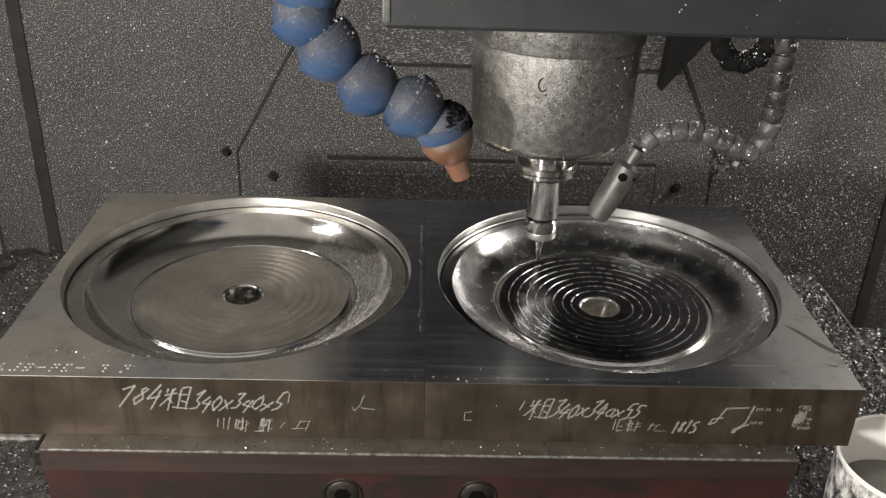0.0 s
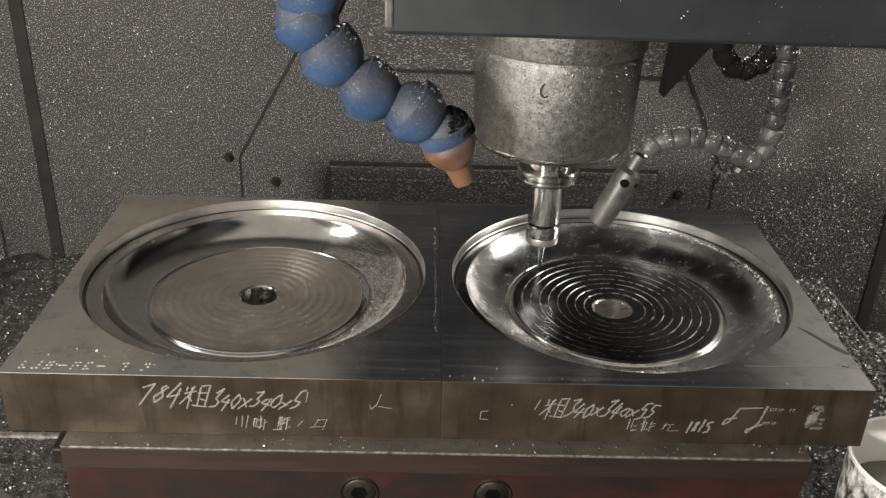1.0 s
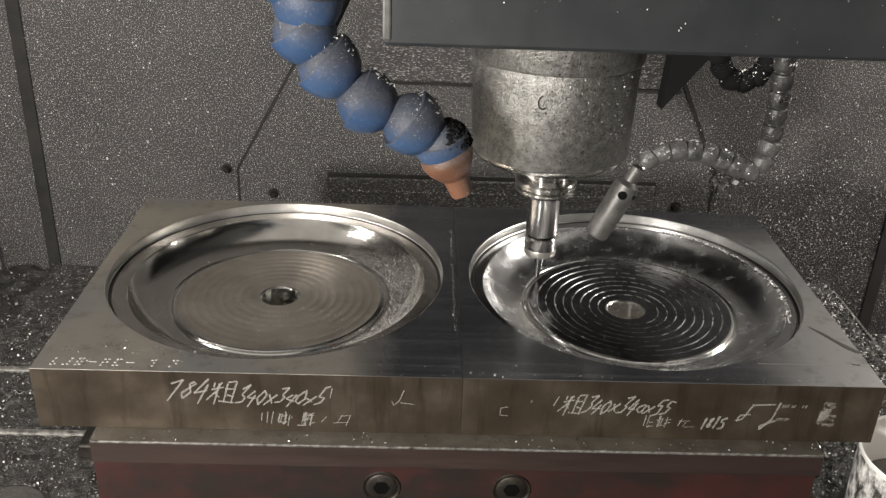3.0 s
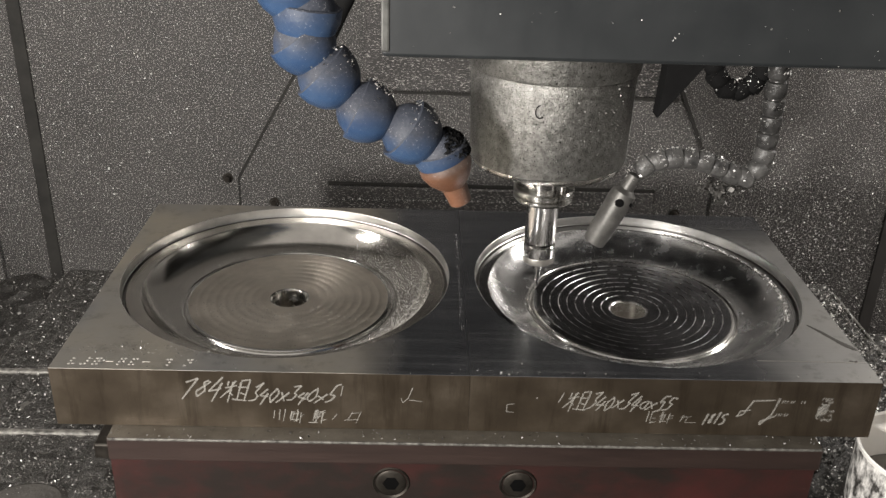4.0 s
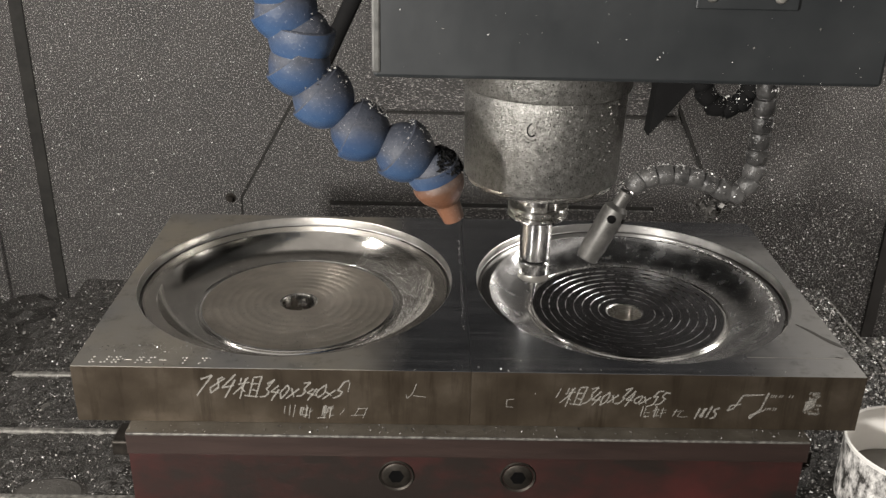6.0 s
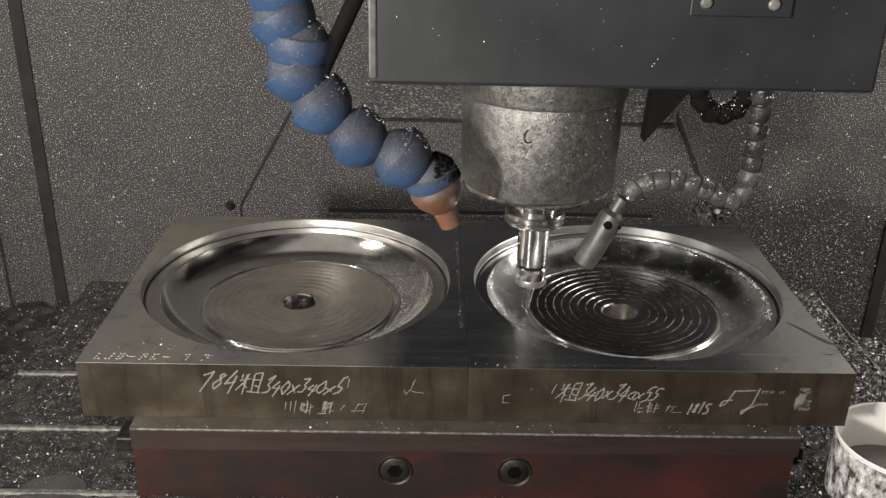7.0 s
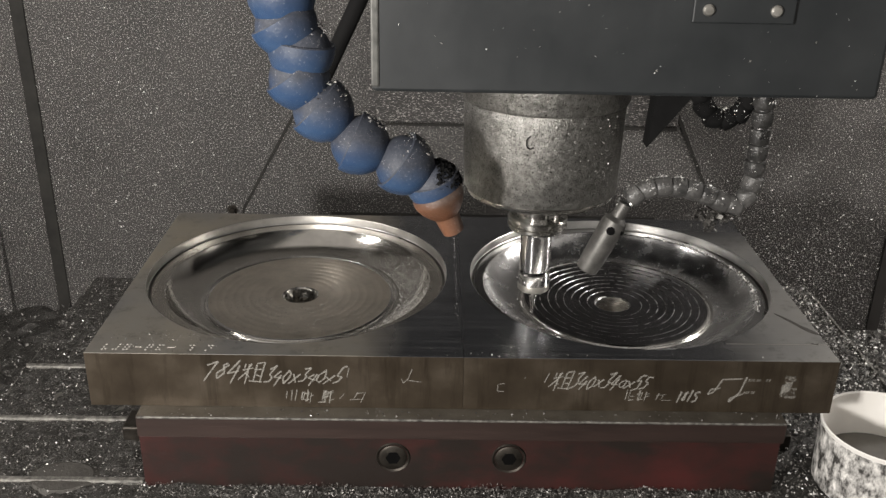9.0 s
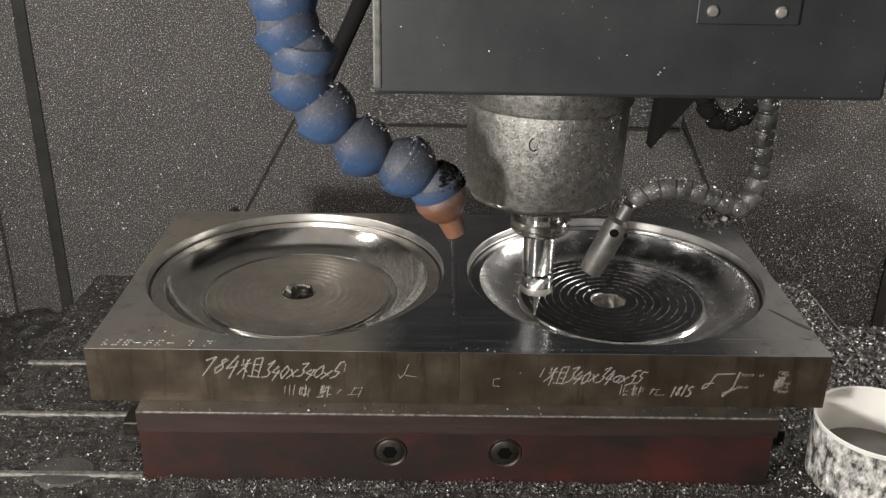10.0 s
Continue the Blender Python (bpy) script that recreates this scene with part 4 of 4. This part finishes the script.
rides(layer("chip_bed", TX0 + 0.003, TX1 - 0.003, TY0 + 0.003, TY1 - 0.003, TABLE_Z + 0.0022, 0.0055, 0.006, M_LAYER, "bed of packed oily chips on the machine table", (-RX + 0.008, RX - 0.008, RY0 + 0.008, RY1 - 0.008)))
rides(layer("chip_bed", TX1 + 0.003, TX1 + 0.297, TY0 + 0.003, GUTTER_Y - 0.002, TABLE_Z - 0.007, 0.006, 0.006, M_LAYER, "bed of packed oily chips in the gutter"))
layer("chip_heap", -1.14, DEEP_X - 0.01, -0.1, WALL_Y - 0.004, FLOOR_Z + 0.010, 0.022, 0.016, M_LAYER, "uneven heap of oily chips in the tray")

tc = scatter(46000, TX0, TX1, TY0, TY1, TABLE_Z + 0.0035)
tc = tc[~((abs(tc[:, 0]) < RX + 0.001) & (tc[:, 1] > RY0 - 0.001) & (tc[:, 1] < RY1))]
rides(flakes("table_chips", tc, 0.0008, M_CHIP, "loose steel chips spread over the machine table", "chips", 0.9))
ft = scatter(5200, -RX - 0.004, RX + 0.004, RY0 - 0.016, RY0 - 0.0005, TABLE_Z)
ft[:, 2] += 0.003 + 0.0065 * np.clip(1 - (RY0 - ft[:, 1]) / 0.016, 0, 1) * (0.45 + 0.55 * np.sin(61 * ft[:, 0]) * np.sin(23 * ft[:, 0] + 1)) * rng.uniform(0.2, 1, len(ft))
rides(flakes("drifted_chips", ft, 0.0008, M_CHIP_DULL, "chips drifted against the foot of the riser block", "chips", 0.9))
gl = np.concatenate([scatter(7000, 0.345, TX1 - 0.004, 0.09, TY1 - 0.01, TABLE_Z + 0.005), scatter(1500, 0.30, TX1 - 0.004, -0.05, 0.1, TABLE_Z + 0.005)])
gl = gl[(gl[:, 0] - 0.3985) ** 2 + (gl[:, 1] + 0.002) ** 2 > 0.065 ** 2]
rides(flakes("bright_chips", gl, 0.0013, M_CHIP_BRIGHT, "bright curled chips piled beside the blocks", "chips", 1.0))
rides(flakes("bright_chips", scatter(8000, TX1 + 0.004, TX1 + 0.29, -0.02, GUTTER_Y - 0.002, TABLE_Z - 0.004), 0.0018, M_CHIP_BRIGHT, "bright chips glittering in the gutter", "chips", 1.0))
hp = scatter(17000, -1.1, DEEP_X - 0.01, 0.2, 0.89, FLOOR_Z + 0.012)
hp[:, 2] += rng.normal(0, 0.006, len(hp))
flakes("tray_chips", hp, 0.0018, M_CHIP, "loose steel chips heaped in the chip tray", "chips", 0.9)
nw = 30000
wc = np.stack([rng.uniform(-1.1, 1.2, nw), np.full(nw, WALL_Y - 0.001), rng.uniform(FLOOR_Z - 0.14, 0.45, nw)], 1)
flakes("wall_chips", wc, 0.0008, M_CHIP, "fine steel chips stuck to the oily wall", "chips", 0.7, (0, -1, 0))


# the dense low right cluster of chips also stands in for light on the wall
gw = np.stack([np.concatenate([rng.uniform(-1.1, 1.2, 2500), rng.normal(-0.78, 0.2, 4500), rng.normal(0.66, 0.13, 11000)]), np.full(18000, WALL_Y - 0.0135), np.concatenate([rng.uniform(FLOOR_Z, 0.45, 2500), rng.normal(-0.10, 0.15, 4500), rng.normal(-0.30, 0.11, 11000)])], 1)
gw = gw[(gw[:, 2] > np.where(gw[:, 0] > DEEP_X, DEEP_Z, FLOOR_Z)) & (gw[:, 0] > -1.13) & (gw[:, 0] < 1.2)]
gw[gw[:, 0] > -0.742, 1] = WALL_Y - 0.0015
flakes("wall_chips", gw, 0.0010, M_CHIP_BRIGHT, "glittering steel chips splashed on the oily wall, thickest low right in place of light", "chips", 0.7, (0, -1, 0))
lc = np.stack([rng.uniform(-0.15, 0.36, 420), np.full(420, WALL_Y - 0.0045), rng.normal(-0.2, 0.0012, 420)], 1)
flakes("wall_chips", lc, 0.0011, M_CHIP_BRIGHT, "row of chips caught on the wall plate", "chips", 0.8, (0, -1, 0))


def dish_z(r, fine):
    wall, relief, step, edge, dish, groove, floor_line, risers, bore = pocket_parts(fine)
    prof = sorted(p for p in wall + step + dish + groove + floor_line if p)
    return np.interp(r, [p[0] for p in prof], [p[1] for p in prof])


def dish_chips(name, blk, fine, n, r0, r1, a0, a1, size, label, mat=M_CHIP):
    r = rng.uniform(r0, r1, n)
    a = np.radians(rng.uniform(a0, a1, n))
    pts = np.stack([blk.location.x + r * np.cos(a), blk.location.y + r * np.sin(a), dish_z(r, fine) + 0.0002], 1)
    rides(flakes(name, pts, size, mat, label, "chips", 0.5))


dish_chips("pocket_chips", block_a, True, 9000, 0.107, 0.1375, -62, 62, 0.00026, "fine chips dusting the dish of the finished pocket", M_CHIP_BRIGHT)
dish_chips("pocket_chips", block_a, True, 2600, 0.03, 0.095, 190, 335, 0.00030, "fine chips on the floor of the finished pocket")
dish_chips("pocket_chips", block_a, True, 260, 0.105, 0.12, 60, 250, 0.0004, "fine chips on the floor of the finished pocket")
dish_chips("pocket_chips", block_b, False, 900, 0.1434, 0.1478, -24, 66, 0.0008, "bright chips lying on the rim step of the pocket", M_CHIP_BRIGHT)
dish_chips("pocket_chips", block_b, False, 60, 0.04, 0.14, 0, 360, 0.0007, "a few bright chips in the pocket being milled")
sc = np.stack([rng.normal(-0.0045, 0.0008, 260), np.concatenate([rng.uniform(0.215, 0.275, 120), rng.uniform(0.07, 0.2, 140)]), np.full(260, 0.0003)], 1)
rides(flakes("seam_chips", sc, 0.00032, M_CHIP_BRIGHT, "thin line of bright chips beside the joint of the blocks", "chips", 0.5))
ec = np.stack([rng.uniform(-RX, RX, 170), rng.uniform(RY0 + 0.001, -0.001, 170), np.full(170, TABLE_Z + 0.0783)], 1)
rides(flakes("ledge_chips", ec, 0.0009, M_CHIP, "stray chips on the ledge of the riser block", "chips", 0.6))
bc = np.stack([rng.uniform(-0.335, 0.335, 60), np.abs(rng.normal(0, 0.006, 60)) + 0.001, np.full(60, 0.0003)], 1)
rides(flakes("block_chips", bc, 0.0007, M_CHIP, "stray chips on top of the steel blocks", "chips", 0.6))

dc = np.stack([rng.uniform(-0.325, -0.20, 150), rng.normal(0.030, 0.006, 150), np.full(150, 0.0003)], 1)
rides(flakes("block_chips", dc, 0.0007, M_CHIP, "fine grit dried on the finished block", "chips", 0.5))

hc = []
for p in HOSE[2:-2]:
    lead = rng.uniform(-0.6, 0.9)
    for k in range(120):
        a, e = lead + rng.normal(0, 0.8), rng.uniform(0.45, 1.45)
        hc.append((p[0] + 0.0268 * math.cos(e) * math.cos(a), p[1] + 0.0268 * math.cos(e) * math.sin(a), p[2] + 0.0268 * math.sin(e)))
top = []
for k in range(520):
    a, e = rng.uniform(-1.5, 2.0), rng.uniform(0.25, 1.45)
    top.append((0.0110 + 0.0225 * math.cos(e) * math.cos(a), 0.143 + 0.0225 * math.cos(e) * math.sin(a), 0.1530 + 0.0235 * math.sin(e)))
clump = np.stack([rng.normal(0.268, 0.011, 420), rng.normal(0.195, 0.004, 420), 0.114 - np.abs(rng.normal(0, 0.0042, 420))], 1)
tail = np.stack([rng.normal(0.2655, 0.0022, 130), rng.normal(0.196, 0.002, 130), rng.uniform(0.094, 0.112, 130)], 1)
flakes("hose_sludge", np.concatenate([clump, tail]), 0.0017, M_CLUMP, "dark clump of oily chips hanging from the air hose", "sludge", 1.2)
flakes("hose_sludge", top, 0.0018, M_BLACK, "black oily sludge and chips on top of the blue hose", "sludge", 1.2)
flakes("hose_chips", hc, 0.0010, M_CHIP_BRIGHT, "bright chips lying on the blue coolant hose", "chips", 0.8)
gc = []
for p in GREY + LOOP:
    for k in range(85):
        a, e = rng.uniform(0, 2 * math.pi), rng.uniform(-0.2, 1.5)
        gc.append((p[0] + 0.0099 * math.cos(e) * math.cos(a), p[1] + 0.0099 * math.cos(e) * math.sin(a), p[2] + 0.0099 * math.sin(e)))
flakes("hose_chips", gc, 0.0009, M_CHIP_BRIGHT, "bright chips caked on the thin grey hose", "chips", 0.9)
fc = np.stack([rng.uniform(-0.03, 0.32, 120), np.full(120, 0.0495), rng.uniform(0.26, 0.40, 120)], 1)
flakes("cover_chips", fc, 0.0006, M_CHIP_BRIGHT, "a few bright chips stuck to the head cover", "chips", 0.5, (0, -1, 0))
ang = rng.uniform(math.pi * 1.0, math.pi * 2.0, 1400)
zz = 0.118 + 0.085 * rng.beta(1.0, 1.2, 1400)
rr = 0.0740 + (zz - 0.1185) * 0.0378
nc = np.stack([AX + rr * np.cos(ang), AY + rr * np.sin(ang), zz], 1)
flakes("nose_chips", nc, 0.0005, M_CHIP, "fine chips stuck to the spindle nose", "chips", 0.5, (0, -1, 0.2))


# ---- what moves ----
def slide(t):
    """The table's way at t seconds: it carries the blocks so that the cutter runs round a circle."""
    a = 2.1276 + 0.15126 * t
    return -0.0530 - 0.0974 * math.cos(a), 0.0880 - 0.0974 * math.sin(a)


def motions():
    for ob in riders:
        p = ob.location.copy()
        rows = []
        for k in range(21):
            dx, dy = slide(0.5 * k)
            rows.append((0.5 * k, pose(p.x + dx, p.y + dy, p.z)))
        walk(ob, rows)


motions()
